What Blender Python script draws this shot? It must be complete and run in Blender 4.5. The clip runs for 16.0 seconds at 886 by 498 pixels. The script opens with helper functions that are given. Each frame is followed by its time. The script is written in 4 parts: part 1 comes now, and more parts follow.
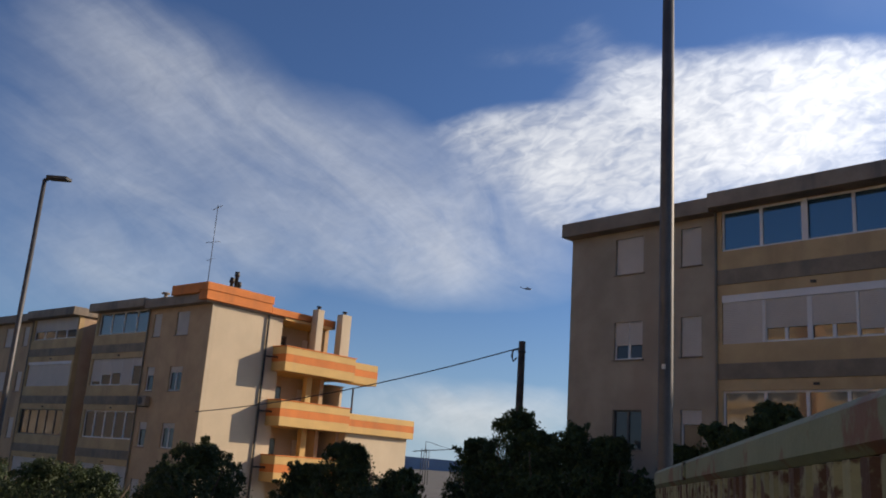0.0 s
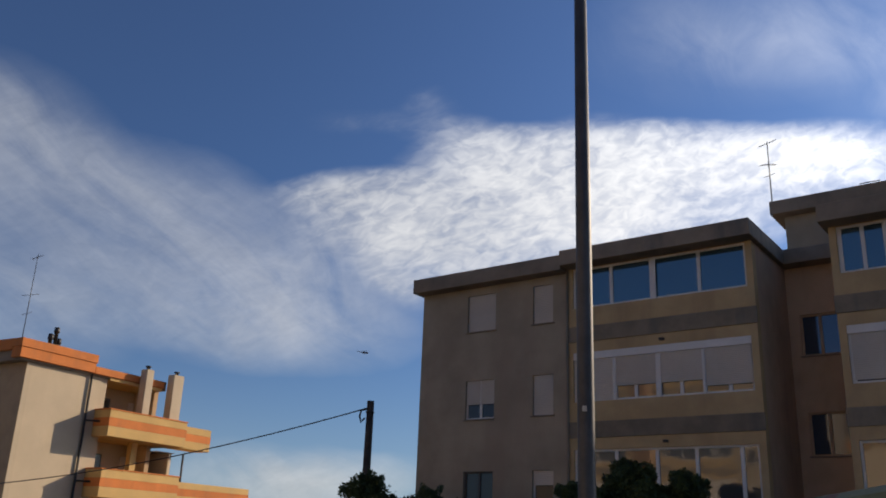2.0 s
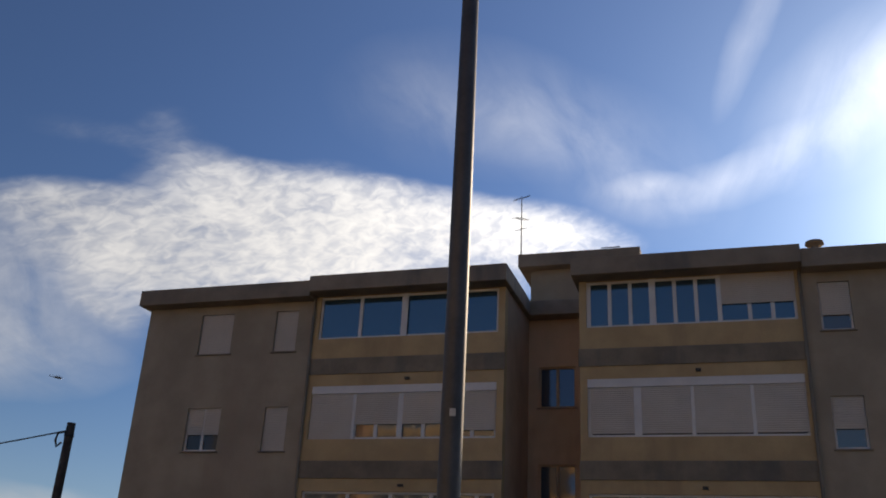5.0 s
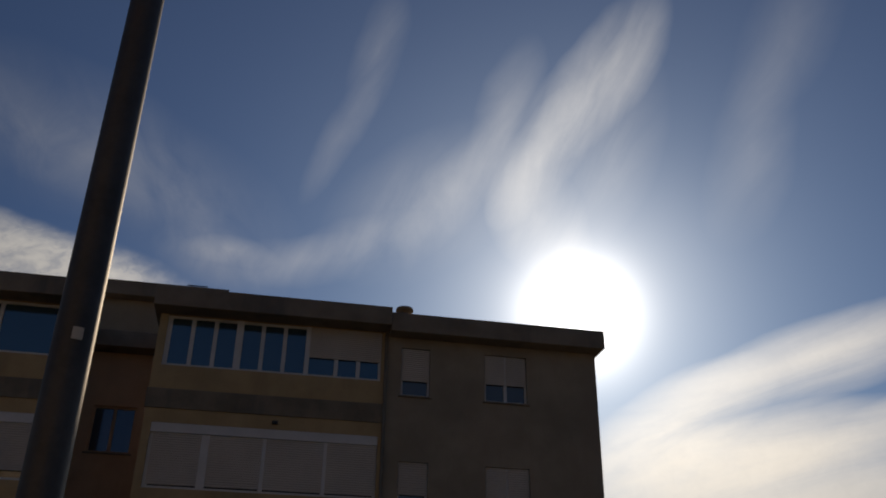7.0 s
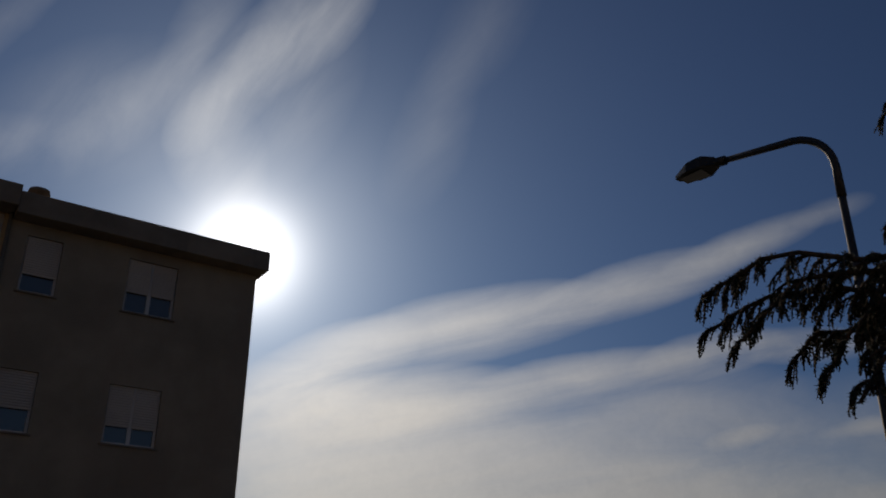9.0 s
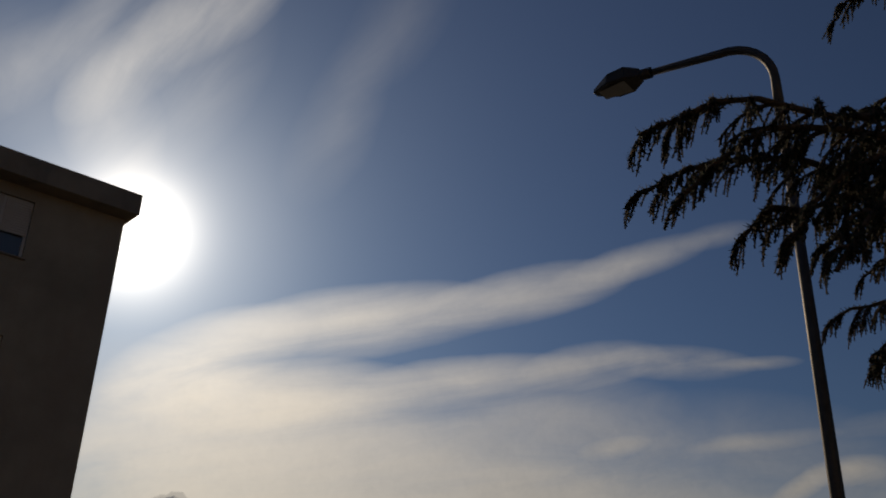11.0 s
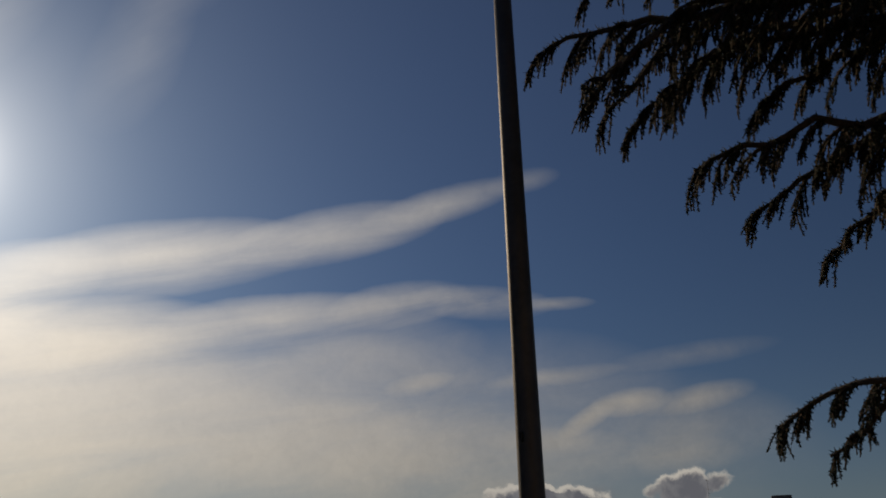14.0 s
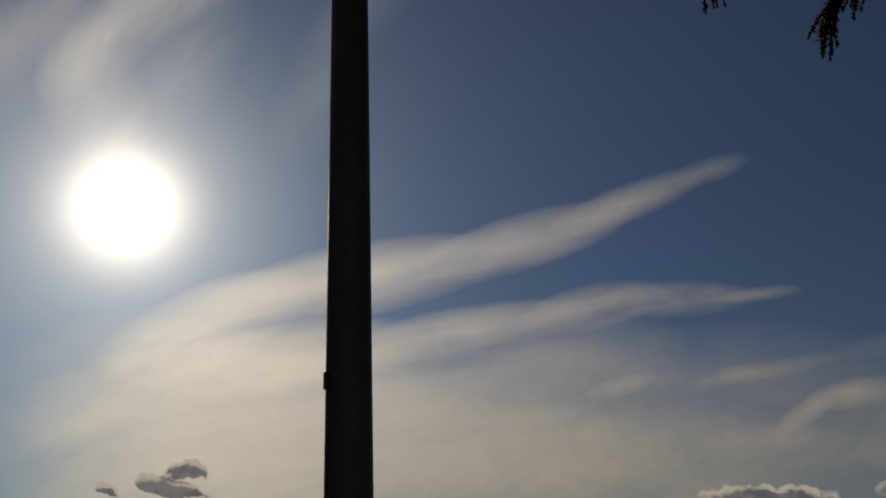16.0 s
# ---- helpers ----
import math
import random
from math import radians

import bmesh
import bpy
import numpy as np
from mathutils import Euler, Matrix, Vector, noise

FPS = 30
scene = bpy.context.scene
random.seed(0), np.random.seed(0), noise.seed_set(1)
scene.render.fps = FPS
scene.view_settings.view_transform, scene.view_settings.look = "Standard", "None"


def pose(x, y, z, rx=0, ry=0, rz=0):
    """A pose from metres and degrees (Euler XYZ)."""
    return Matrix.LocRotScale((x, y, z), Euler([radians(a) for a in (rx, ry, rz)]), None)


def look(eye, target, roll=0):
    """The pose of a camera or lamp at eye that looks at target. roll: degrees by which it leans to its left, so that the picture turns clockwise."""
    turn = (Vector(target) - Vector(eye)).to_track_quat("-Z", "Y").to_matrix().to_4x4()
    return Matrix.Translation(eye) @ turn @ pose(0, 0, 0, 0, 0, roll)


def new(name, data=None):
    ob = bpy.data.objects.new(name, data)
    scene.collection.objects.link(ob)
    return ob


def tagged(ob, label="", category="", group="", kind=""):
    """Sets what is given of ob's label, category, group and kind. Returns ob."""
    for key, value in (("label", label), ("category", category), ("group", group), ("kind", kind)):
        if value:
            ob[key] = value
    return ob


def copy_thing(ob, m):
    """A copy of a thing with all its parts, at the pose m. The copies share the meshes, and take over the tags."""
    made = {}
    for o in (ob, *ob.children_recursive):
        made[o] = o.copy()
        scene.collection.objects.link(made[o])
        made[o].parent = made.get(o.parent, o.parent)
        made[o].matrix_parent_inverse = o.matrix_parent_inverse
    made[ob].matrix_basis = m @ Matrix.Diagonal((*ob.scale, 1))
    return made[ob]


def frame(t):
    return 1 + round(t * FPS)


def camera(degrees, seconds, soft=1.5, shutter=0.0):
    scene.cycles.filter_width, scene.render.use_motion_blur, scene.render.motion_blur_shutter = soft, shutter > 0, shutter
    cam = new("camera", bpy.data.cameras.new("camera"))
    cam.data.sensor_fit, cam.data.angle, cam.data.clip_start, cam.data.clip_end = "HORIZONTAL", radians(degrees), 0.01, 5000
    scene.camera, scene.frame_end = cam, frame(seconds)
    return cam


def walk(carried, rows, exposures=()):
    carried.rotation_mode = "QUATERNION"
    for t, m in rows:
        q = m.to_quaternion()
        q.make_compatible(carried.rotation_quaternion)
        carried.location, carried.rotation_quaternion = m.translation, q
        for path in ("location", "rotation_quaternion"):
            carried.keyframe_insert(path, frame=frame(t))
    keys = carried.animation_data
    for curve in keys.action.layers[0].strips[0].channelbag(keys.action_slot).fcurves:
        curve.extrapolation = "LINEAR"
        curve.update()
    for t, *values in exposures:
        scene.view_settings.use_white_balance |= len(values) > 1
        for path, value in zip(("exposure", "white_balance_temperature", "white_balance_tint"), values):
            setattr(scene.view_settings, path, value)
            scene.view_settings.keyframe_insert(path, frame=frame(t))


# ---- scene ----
cam = camera(53.12, 16.0, soft=1.85)

# seconds, x, y, z, heading (clockwise from +y), pitch, roll
PATH = [
    (0, 20.654, -25.686, 1.662, -47.38, 13.94, 4.04),
    (0.5, 20.278, -25.444, 1.665, -43.79, 15.09, 3.56),
    (1, 20.015, -25.316, 1.644, -40.49, 14.65, 3.42),
    (1.5, 19.807, -25.174, 1.639, -39.28, 17.36, 2.40),
    (2, 19.549, -25.128, 1.622, -36.76, 18.62, 2.27),
    (2.5, 19.273, -24.951, 1.606, -34.76, 17.90, 1.67),
    (3, 19.030, -24.800, 1.591, -31.15, 19.02, 3.04),
    (5.3, 17.837, -23.661, 1.625, -15.23, 23.65, 2.20),
    (5.5, 17.758, -23.512, 1.622, -13.00, 25.31, 1.81),
    (6, 17.515, -23.050, 1.567, -5.95, 25.54, 2.22),
    (6.5, 17.294, -22.556, 1.565, 5.23, 26.26, 0.93),
    (7, 17.190, -22.106, 1.601, 11.36, 27.38, 0.75),
    (7.5, 17.136, -21.728, 1.730, 17.64, 24.17, 2.28),
    (8, 17.302, -20.806, 1.893, 26.54, 22.09, 1.08),
    (8.5, 17.660, -20.376, 1.846, 31.60, 22.29, 0.63),
    (9, 17.946, -20.077, 1.812, 34.68, 24.07, 0.15),
    (11.3, 19.127, -18.815, 1.578, 43.91, 23.36, 1.81),
    (11.5, 19.216, -18.727, 1.577, 45.23, 22.03, 2.04),
    (12, 19.511, -18.595, 1.519, 48.33, 20.39, 1.71),
    (12.5, 19.898, -18.452, 1.449, 49.90, 21.18, 0.75),
    (13, 20.538, -18.277, 1.372, 50.87, 20.29, -0.21),
    (13.5, 21.174, -18.144, 1.381, 50.55, 18.91, 0.16),
    (14, 21.797, -18.082, 1.448, 55.11, 20.14, -1.69),
    (14.5, 22.406, -18.015, 1.519, 50.93, 20.42, -2.79),
    (15, 22.951, -17.897, 1.538, 50.14, 18.84, -3.25),
    (15.5, 23.340, -17.915, 1.551, 45.27, 17.53, -0.29),
    (15.8, 23.560, -17.870, 1.502, 45.90, 19.05, -1.68),
    (16, 23.710, -17.850, 1.522, 42.26, 20.97, -2.19),
]


def stand(x, y, z, heading, pitch, roll):
    h, p = radians(heading), radians(pitch)
    way = Vector((math.sin(h) * math.cos(p), math.cos(h) * math.cos(p), math.sin(p)))
    return look((x, y, z), Vector((x, y, z)) + 5 * way, roll)


EXPOSURES = [(0.0, 0.34, 6250, 10), (1.0, 0.42, 6350, 10), (1.8, 0.12, 6300, 10), (3.0, 0.24, 6500, 10), (5.5, 0.02, 6900, 10), (6.0, -0.26, 7050, 10), (6.5, -0.85, 6850, 10), (7.0, -1.3, 7000, 10), (7.5, -1.6, 7200, 10),
             (8.0, -1.95, 6850, 10), (9.0, -1.8, 6500, 10), (11.4, -1.58, 7300, 10), (12.5, -1.85, 7250, 10), (13.5, -1.72, 7250, 10), (14.0, -1.5, 7150, 10), (15.2, -1.55, 7200, 10), (16.0, -1.85, 7700, 10)]
walk(cam, [(row[0], stand(*row[1:])) for row in PATH], EXPOSURES)

# ---- light ----
SUN_AZ, SUN_EL = 20.9, 23.0


def heading_vector(az, el):
    a, e = radians(az), radians(el)
    return Vector((math.sin(a) * math.cos(e), math.cos(a) * math.cos(e), math.sin(e)))


sun_way = heading_vector(SUN_AZ, SUN_EL)
sun = new("sun", bpy.data.lights.new("sun", "SUN"))
sun.data.energy, sun.data.angle, sun.data.color = 4.0, radians(0.6), (1.0, 0.80, 0.58)
sun.matrix_world = look(sun_way * 200, (0, 0, 0))

VEIL = [
    (-73.2, 24.9, -65.2, 21.3, 1.46, 0.5),
    (-65.2, 21.3, -56.1, 17.2, 1.64, 0.5),
    (-75.1, 21.2, -67.0, 16.8, 1.64, 0.35),
    (-68.1, 23.8, -59.7, 21.4, 1.46, 0.35),
    (-59.7, 21.4, -49.5, 18.9, 1.46, 0.4),
    (-56.2, 17.6, -43.1, 16.4, 1.83, 0.55),
    (-60.9, 14.1, -40.1, 15.1, 1.64, 0.6),
    (-55.6, 12.2, -39.6, 12.6, 1.10, 0.55),
    (-74.3, 10.0, -58.4, 11.5, 1.46, 0.5),
    (-75.2, 15.2, -61.8, 15.1, 1.83, 0.35),
    (-50.4, 3.6, -38.9, 4.4, 0.73, 0.6),
    (-22.9, 31.8, -9.3, 30.1, 1.83, 0.1),
    (-11.1, 30.6, -2.2, 25.8, 1.83, 0.1),
    (-6.8, 25.9, -1.3, 25.1, 0.80, 0.2),
    (-50.9, 3.8, -39.6, 3.9, 0.91, 0.8),
    (-22.7, 31.7, -7.4, 28.8, 1.10, 0.1),
]
ALTO = [
    (-48.0, 21.4, -38.6, 22.5, 0.80, 0.8),
    (-45.2, 20.0, -36.5, 20.5, 1.53, 0.95),
    (-39.7, 18.4, -32.5, 19.0, 1.64, 0.95),
    (-37.8, 22.8, -24.8, 23.3, 1.83, 1),
    (-34.5, 20.3, -13.5, 21.9, 2.56, 1),
    (-15.2, 23.8, -6.5, 22.4, 1.28, 0.9),
    (-46.9, 26.3, -40.6, 26.5, 0.58, 0.14),
    (-40.6, 26.5, -35.0, 26.1, 0.95, 0.2),
    (-39.6, 28.1, -36.8, 28.1, 0.58, 0.12),
    (-37.3, 25.7, -30.9, 25.4, 0.88, 0.3),
    (-42.6, 17.1, -37.9, 15.3, 0.66, 0.45),
    (-26.8, 24.7, -13.4, 24.3, 1.02, 0.8),
    (-34.8, 22.1, -22.8, 23.3, 2.19, 1),
    (-22.8, 23.3, -9.2, 23.5, 0.80, 0.9),
]
STREAK = [
    (19.4, 27.2, 17.4, 31.6, 1.64, 0.5),
    (16.8, 30.4, 21.0, 35.9, 1.24, 0.8),
    (19.8, 35.0, 26.7, 40.2, 1.53, 0.85),
    (22.4, 30.1, 25.2, 36.3, 1.83, 0.2),
    (9.7, 27.8, 15.4, 34.4, 1.24, 0.3),
    (14.4, 33.2, 17.5, 39.1, 1.02, 0.3),
    (32.4, 28.1, 35.3, 35.6, 1.39, 0.15),
    (35.3, 35.3, 40.0, 40.3, 1.46, 0.13),
    (1.6, 30.9, 5.3, 37.8, 0.66, 0.18),
    (4.8, 36.8, 6.4, 42.6, 0.88, 0.15),
    (-6.6, 26.2, -1.0, 26.1, 0.51, 0.3),
    (-1.8, 25.6, 5.9, 26.6, 0.95, 0.3),
    (2.6, 27.0, 10.0, 28.5, 0.88, 0.16),
    (7.7, 28.8, 13.1, 31.6, 2.56, 0.2),
]
BAND = [
    (22.6, 13.9, 30.8, 17.9, 1.46, 0.8),
    (28.5, 17.5, 44.3, 20.3, 1.32, 0.85),
    (41.3, 19.7, 53.7, 22.2, 0.99, 0.68),
    (50.5, 21.8, 59.2, 23.9, 0.66, 0.45),
    (58.8, 24.0, 62.7, 24.5, 0.44, 0.2),
    (25.3, 12.9, 38.7, 14.9, 1.32, 0.85),
    (37.2, 14.7, 50.6, 16.3, 0.91, 0.75),
    (48.3, 16.1, 55.5, 17.0, 0.80, 0.6),
    (53.2, 16.9, 61.4, 16.3, 0.62, 0.5),
    (60.0, 16.3, 64.7, 16.2, 0.26, 0.4),
    (51.4, 11.1, 55.0, 11.8, 0.37, 0.4),
    (57.9, 11.4, 66.4, 12.0, 0.33, 0.4),
    (66.1, 12.1, 75.6, 12.7, 0.44, 0.22),
    (62.7, 8.3, 65.4, 9.7, 0.37, 0.8),
    (65.0, 9.7, 68.6, 10.0, 0.44, 0.75),
    (68.2, 9.4, 73.7, 10.2, 0.47, 0.6),
]
SHEET = [
    (21.5, 10.4, 39.7, 11.8, 2.19, 0.85),
    (22.1, 7.3, 43.4, 8.8, 2.56, 0.85),
    (38.0, 10.2, 54.3, 10.2, 2.01, 0.9),
    (40.1, 6.9, 62.9, 6.6, 1.64, 0.9),
    (44.7, 13.3, 55.4, 14.0, 1.02, 0.5),
    (57.8, 7.8, 66.7, 7.6, 0.33, 0.5),
    (67.2, 6.5, 72.0, 6.4, 0.51, 0.6),
    (66.1, 8.2, 74.9, 8.1, 1.02, 0.32),
    (18.5, 9.0, 40.3, 9.6, 2.19, 0.7),
    (19.0, 5.2, 42.2, 6.0, 1.64, 0.75),
    (42.2, 6.7, 61.6, 6.4, 1.46, 0.6),
    (60.0, 7.1, 71.7, 6.9, 0.80, 0.35),
    (44.0, 3.6, 71.3, 4.0, 1.83, 0.25),
    (54.3, 11.8, 66.6, 10.8, 1.46, 0.4),
    (61.3, 8.3, 74.1, 6.6, 1.83, 0.25),
    (18.1, 11.9, 31.1, 13.6, 1.83, 0.45),
]
CUMULUS = [
    (25.1, 7.2, 26.9, 7.2, 0.55, 1),
    (23.3, 6.8, 26.2, 5.7, 0.47, 1),
    (20.8, 6.3, 21.9, 6.1, 0.33, 0.9),
    (23.3, 2.9, 27.6, 2.5, 0.55, 1),
    (31.0, 3.6, 32.8, 3.5, 0.44, 1),
    (28.6, 2.1, 31.2, 2.0, 0.37, 1),
    (44.6, 2.7, 45.1, 2.7, 0.29, 0.9),
    (51.5, 2.6, 52.4, 2.6, 0.29, 0.9),
    (54.9, 2.8, 56.9, 2.7, 0.44, 1),
    (58.0, 4.1, 61.1, 4.3, 0.95, 1),
    (57.6, 3.0, 65.1, 3.1, 0.73, 1),
    (67.8, 4.5, 71.4, 4.9, 0.88, 1),
    (67.1, 2.6, 71.5, 3.0, 1.02, 1),
    (48.0, 2.0, 49.3, 2.0, 0.29, 0.9),
    (60.3, 4.3, 64.7, 3.9, 0.73, 0.9),
    (24.6, 6.3, 27.7, 5.8, 0.33, 0.7),
]
BANK = [
    (19.3, 3.3, 28.5, 3.9, 0.62, 0.8),
    (27.8, 4.0, 40.5, 3.4, 0.66, 0.8),
    (61.4, 4.4, 65.6, 4.3, 0.51, 0.5),
]


def stroke_matrix(a1, e1, a2, e2):
    p, q = heading_vector(a1, e1), heading_vector(a2, e2)
    mid = (p + q).normalized()
    along = (q - p - mid * (q - p).dot(mid)).normalized()
    across = mid.cross(along)
    m = Matrix((along, across, mid)).transposed()
    return mid, m.to_euler(), (q - p).length / 2


def build_sky():
    world = bpy.data.worlds.new("sky")
    scene.world = world
    world.use_nodes = True
    tree = world.node_tree
    nodes, links = tree.nodes, tree.links
    nodes.clear()

    def node(type_name, **values):
        n = nodes.new(type_name)
        for key, value in values.items():
            if key == "op":
                n.operation = value
            elif key == "kind":
                n.gradient_type = value
        return n

    def put(socket, value):
        if isinstance(value, bpy.types.NodeSocket):
            links.new(value, socket)
        else:
            socket.default_value = value

    def calc(op, a, b=0.0, c=0.0, clamp=False):
        n = node("ShaderNodeMath", op=op)
        n.use_clamp = clamp
        for socket, value in zip(n.inputs, (a, b, c)):
            put(socket, value)
        return n.outputs[0]

    def vec(op, a, b):
        n = node("ShaderNodeVectorMath", op=op)
        put(n.inputs[0], a), put(n.inputs[1], b)
        return n.outputs["Value"] if op == "DOT_PRODUCT" else n.outputs[0]

    def fbm(v, scale, detail, rough, distort=0.0):
        n = node("ShaderNodeTexNoise")
        put(n.inputs["Vector"], v)
        for key, value in (("Scale", scale), ("Detail", detail), ("Roughness", rough), ("Distortion", distort)):
            n.inputs[key].default_value = value
        return n

    def smooth(v, lo, hi):
        n = node("ShaderNodeMapRange")
        n.interpolation_type = "SMOOTHSTEP"
        put(n.inputs[0], v)
        n.inputs[1].default_value, n.inputs[2].default_value = lo, hi
        return n.outputs[0]

    def mix(f, a, b):
        n = node("ShaderNodeMix")
        n.data_type = "RGBA"
        put(n.inputs[0], f), put(n.inputs[6], a), put(n.inputs[7], b)
        return n.outputs[2]

    way = node("ShaderNodeTexCoord").outputs["Generated"]
    way = vec("NORMALIZE", way, (0, 0, 0))

    def warped(scale, amount, detail=4):
        off = vec("SUBTRACT", fbm(way, scale, detail, 0.55).outputs["Color"], (0.5, 0.5, 0.5))
        s = node("ShaderNodeVectorMath", op="SCALE")
        put(s.inputs[0], off)
        s.inputs["Scale"].default_value = amount
        return vec("ADD", way, s.outputs[0])

    def density(v, rows, fat=1.7):
        total = 0.0
        for a1, e1, a2, e2, half, strength in rows:
            mid, turn, reach = stroke_matrix(a1, e1, a2, e2)
            m = node("ShaderNodeMapping")
            m.vector_type = "TEXTURE"
            put(m.inputs[0], v)
            m.inputs[1].default_value, m.inputs[2].default_value = mid, turn
            m.inputs[3].default_value = (reach + radians(half) * fat, radians(half) * fat, 0.6)
            g = node("ShaderNodeTexGradient", kind="SPHERICAL")
            put(g.inputs[0], m.outputs[0])
            total = calc("MULTIPLY_ADD", g.outputs["Fac"], strength * 1.5, total)
        return total

    sky = nodes.new("ShaderNodeTexSky")
    sky.sky_type, sky.sun_disc = "NISHITA", False
    sky.sun_elevation, sky.sun_rotation = radians(SUN_EL), radians(SUN_AZ)
    sky.altitude, sky.air_density, sky.dust_density, sky.ozone_density = 100, 1.0, 0.6, 2.0
    clear = vec("MULTIPLY", sky.outputs[0], (0.285, 0.437, 0.662))

    toward = calc("MAXIMUM", vec("DOT_PRODUCT", way, tuple(sun_way)), 0.0)
    near = calc("POWER", toward, 14.0)

    def fibres(v, row, stretch, scale, detail=7):
        _, turn, _ = stroke_matrix(*row[:4])
        m = node("ShaderNodeMapping")
        m.vector_type = "TEXTURE"
        put(m.inputs[0], v)
        m.inputs[2].default_value, m.inputs[3].default_value = turn, (stretch, 1, 1)
        return fbm(m.outputs[0], scale, detail, 0.6, 0.5).outputs["Fac"]

    # high veils and streaks of cirrus
    def soften(d, k, most):
        return calc("MULTIPLY", calc("SUBTRACT", 1.0, calc("POWER", math.exp(-k), d)), most)

    soft_way = warped(4.0, 0.06)
    veil = calc("MULTIPLY", density(soft_way, VEIL, 2.6), calc("MULTIPLY_ADD", fibres(soft_way, VEIL[0], 5.0, 14.0), 3.2, -0.65))
    veil = soften(calc("MAXIMUM", veil, 0.0), 0.75, 0.72)
    streak_way = warped(5.0, 0.045)
    streak = calc("MULTIPLY", density(streak_way, STREAK, 1.85), calc("MULTIPLY_ADD", fibres(soft_way, STREAK[1], 5.0, 15.0), 2.6, -0.4))
    streak = soften(calc("MAXIMUM", streak, 0.0), 0.75, 0.6)
    band_way = warped(9.0, 0.011, 4)
    band_grain = fibres(band_way, BAND[1], 9.0, 18.0, 6)
    band = calc("MULTIPLY", density(band_way, BAND, 1.9), calc("MULTIPLY_ADD", band_grain, 2.7, -0.35))
    band = soften(calc("MAXIMUM", band, 0.0), 1.0, 0.84)
    sheet = calc("MULTIPLY", density(band_way, SHEET, 2.5), calc("MULTIPLY_ADD", band_grain, 2.2, -0.1))
    sheet = soften(calc("MAXIMUM", sheet, 0.0), 0.75, 0.76)
    band = calc("ADD", band, calc("MULTIPLY", sheet, calc("SUBTRACT", 1.0, band)))
    # rippled patch of altocumulus
    ripple_way = warped(6.0, 0.03)
    grains = fibres(ripple_way, (-60, 14, -30, 24), 2.2, 95.0, 2)
    broad = fibres(ripple_way, (-60, 18, -30, 24), 2.0, 16.0, 6)
    ripple = calc("MULTIPLY_ADD", smooth(grains, 0.28, 0.72), 0.24, calc("MULTIPLY_ADD", broad, 0.8, 0.34))
    alto = soften(density(ripple_way, ALTO, 2.1), 1.3, 1.0)
    alto = calc("MULTIPLY", smooth(calc("MULTIPLY", alto, ripple), 0.05, 1.05), 0.88)
    thin = 1.0
    for layer in (veil, streak, band, alto):
        thin = calc("MULTIPLY", thin, calc("SUBTRACT", 1.0, layer))
    thin = calc("SUBTRACT", 1.0, thin)

    # haze towards the horizon
    up = node("ShaderNodeSeparateXYZ")
    put(up.inputs[0], way)
    low = calc("POWER", calc("SUBTRACT", 1.0, calc("MAXIMUM", up.outputs[2], 0.0), clamp=True), 11.0)
    clear_gain = node("ShaderNodeVectorMath", op="SCALE")
    put(clear_gain.inputs[0], clear), put(clear_gain.inputs["Scale"], calc("MULTIPLY_ADD", calc("POWER", toward, 3.0), 0.5, 0.95))
    clear = vec("MULTIPLY", clear_gain.outputs[0], mix(calc("POWER", toward, 3.0), (1, 1, 1, 1), (0.92, 1.0, 1.07, 1)))
    milky = calc("MULTIPLY_ADD", calc("POWER", toward, 5.0), 0.07, 0.02)
    hazed = mix(milky, clear, (7.2, 6.7, 5.9, 1))
    hazed = mix(calc("MULTIPLY", low, 0.6), hazed, mix(calc("POWER", toward, 4.0), (4.3, 5.3, 6.4, 1), (6.8, 6.0, 4.8, 1)))
    lit = calc("MULTIPLY_ADD", near, 13.0, calc("MULTIPLY_ADD", broad, 2.7, calc("MULTIPLY_ADD", grains, 2.2, calc("MULTIPLY_ADD", calc("POWER", toward, 3.0), 9.3, 3.1))))
    level = calc("SUBTRACT", 1.0, calc("MAXIMUM", up.outputs[2], 0.0), clamp=True)
    warm = calc("MULTIPLY", calc("POWER", level, 3.0), calc("POWER", toward, 1.5))
    tint = node("ShaderNodeCombineColor")
    put(tint.inputs[0], calc("MULTIPLY", lit, calc("MULTIPLY_ADD", warm, 0.07, 1.0))), put(tint.inputs[1], calc("MULTIPLY", lit, calc("MULTIPLY_ADD", warm, -0.11, 1.0))), put(tint.inputs[2], calc("MULTIPLY", lit, calc("MULTIPLY_ADD", warm, -0.36, 1.0)))
    clouded = mix(thin, hazed, tint.outputs[0])

    # small backlit cumulus low over the horizon: bright rims, grey cores
    bank = smooth(calc("MULTIPLY", density(band_way, BANK, 1.7), calc("MULTIPLY_ADD", band_grain, 1.2, 0.4)), 0.1, 0.9)
    clouded = mix(calc("MULTIPLY", bank, 0.75), clouded, (4.4, 4.5, 5.0, 1))
    puff_way = warped(34.0, 0.028, 7)
    grain = calc("MULTIPLY_ADD", fbm(puff_way, 70.0, 5, 0.6).outputs["Fac"], 1.9, -0.05)
    puff = calc("MULTIPLY", density(puff_way, CUMULUS, 1.4), grain)
    above = vec("ADD", puff_way, (0.0, 0.0, 0.0055))
    cover = calc("MULTIPLY", density(above, CUMULUS, 1.4), calc("MULTIPLY_ADD", fbm(above, 60.0, 4, 0.6).outputs["Fac"], 1.7, 0.05))
    core = mix(smooth(fbm(puff_way, 48.0, 3, 0.5).outputs["Fac"], 0.38, 0.66), (2.9, 3.1, 3.8, 1), (4.6, 4.8, 5.4, 1))
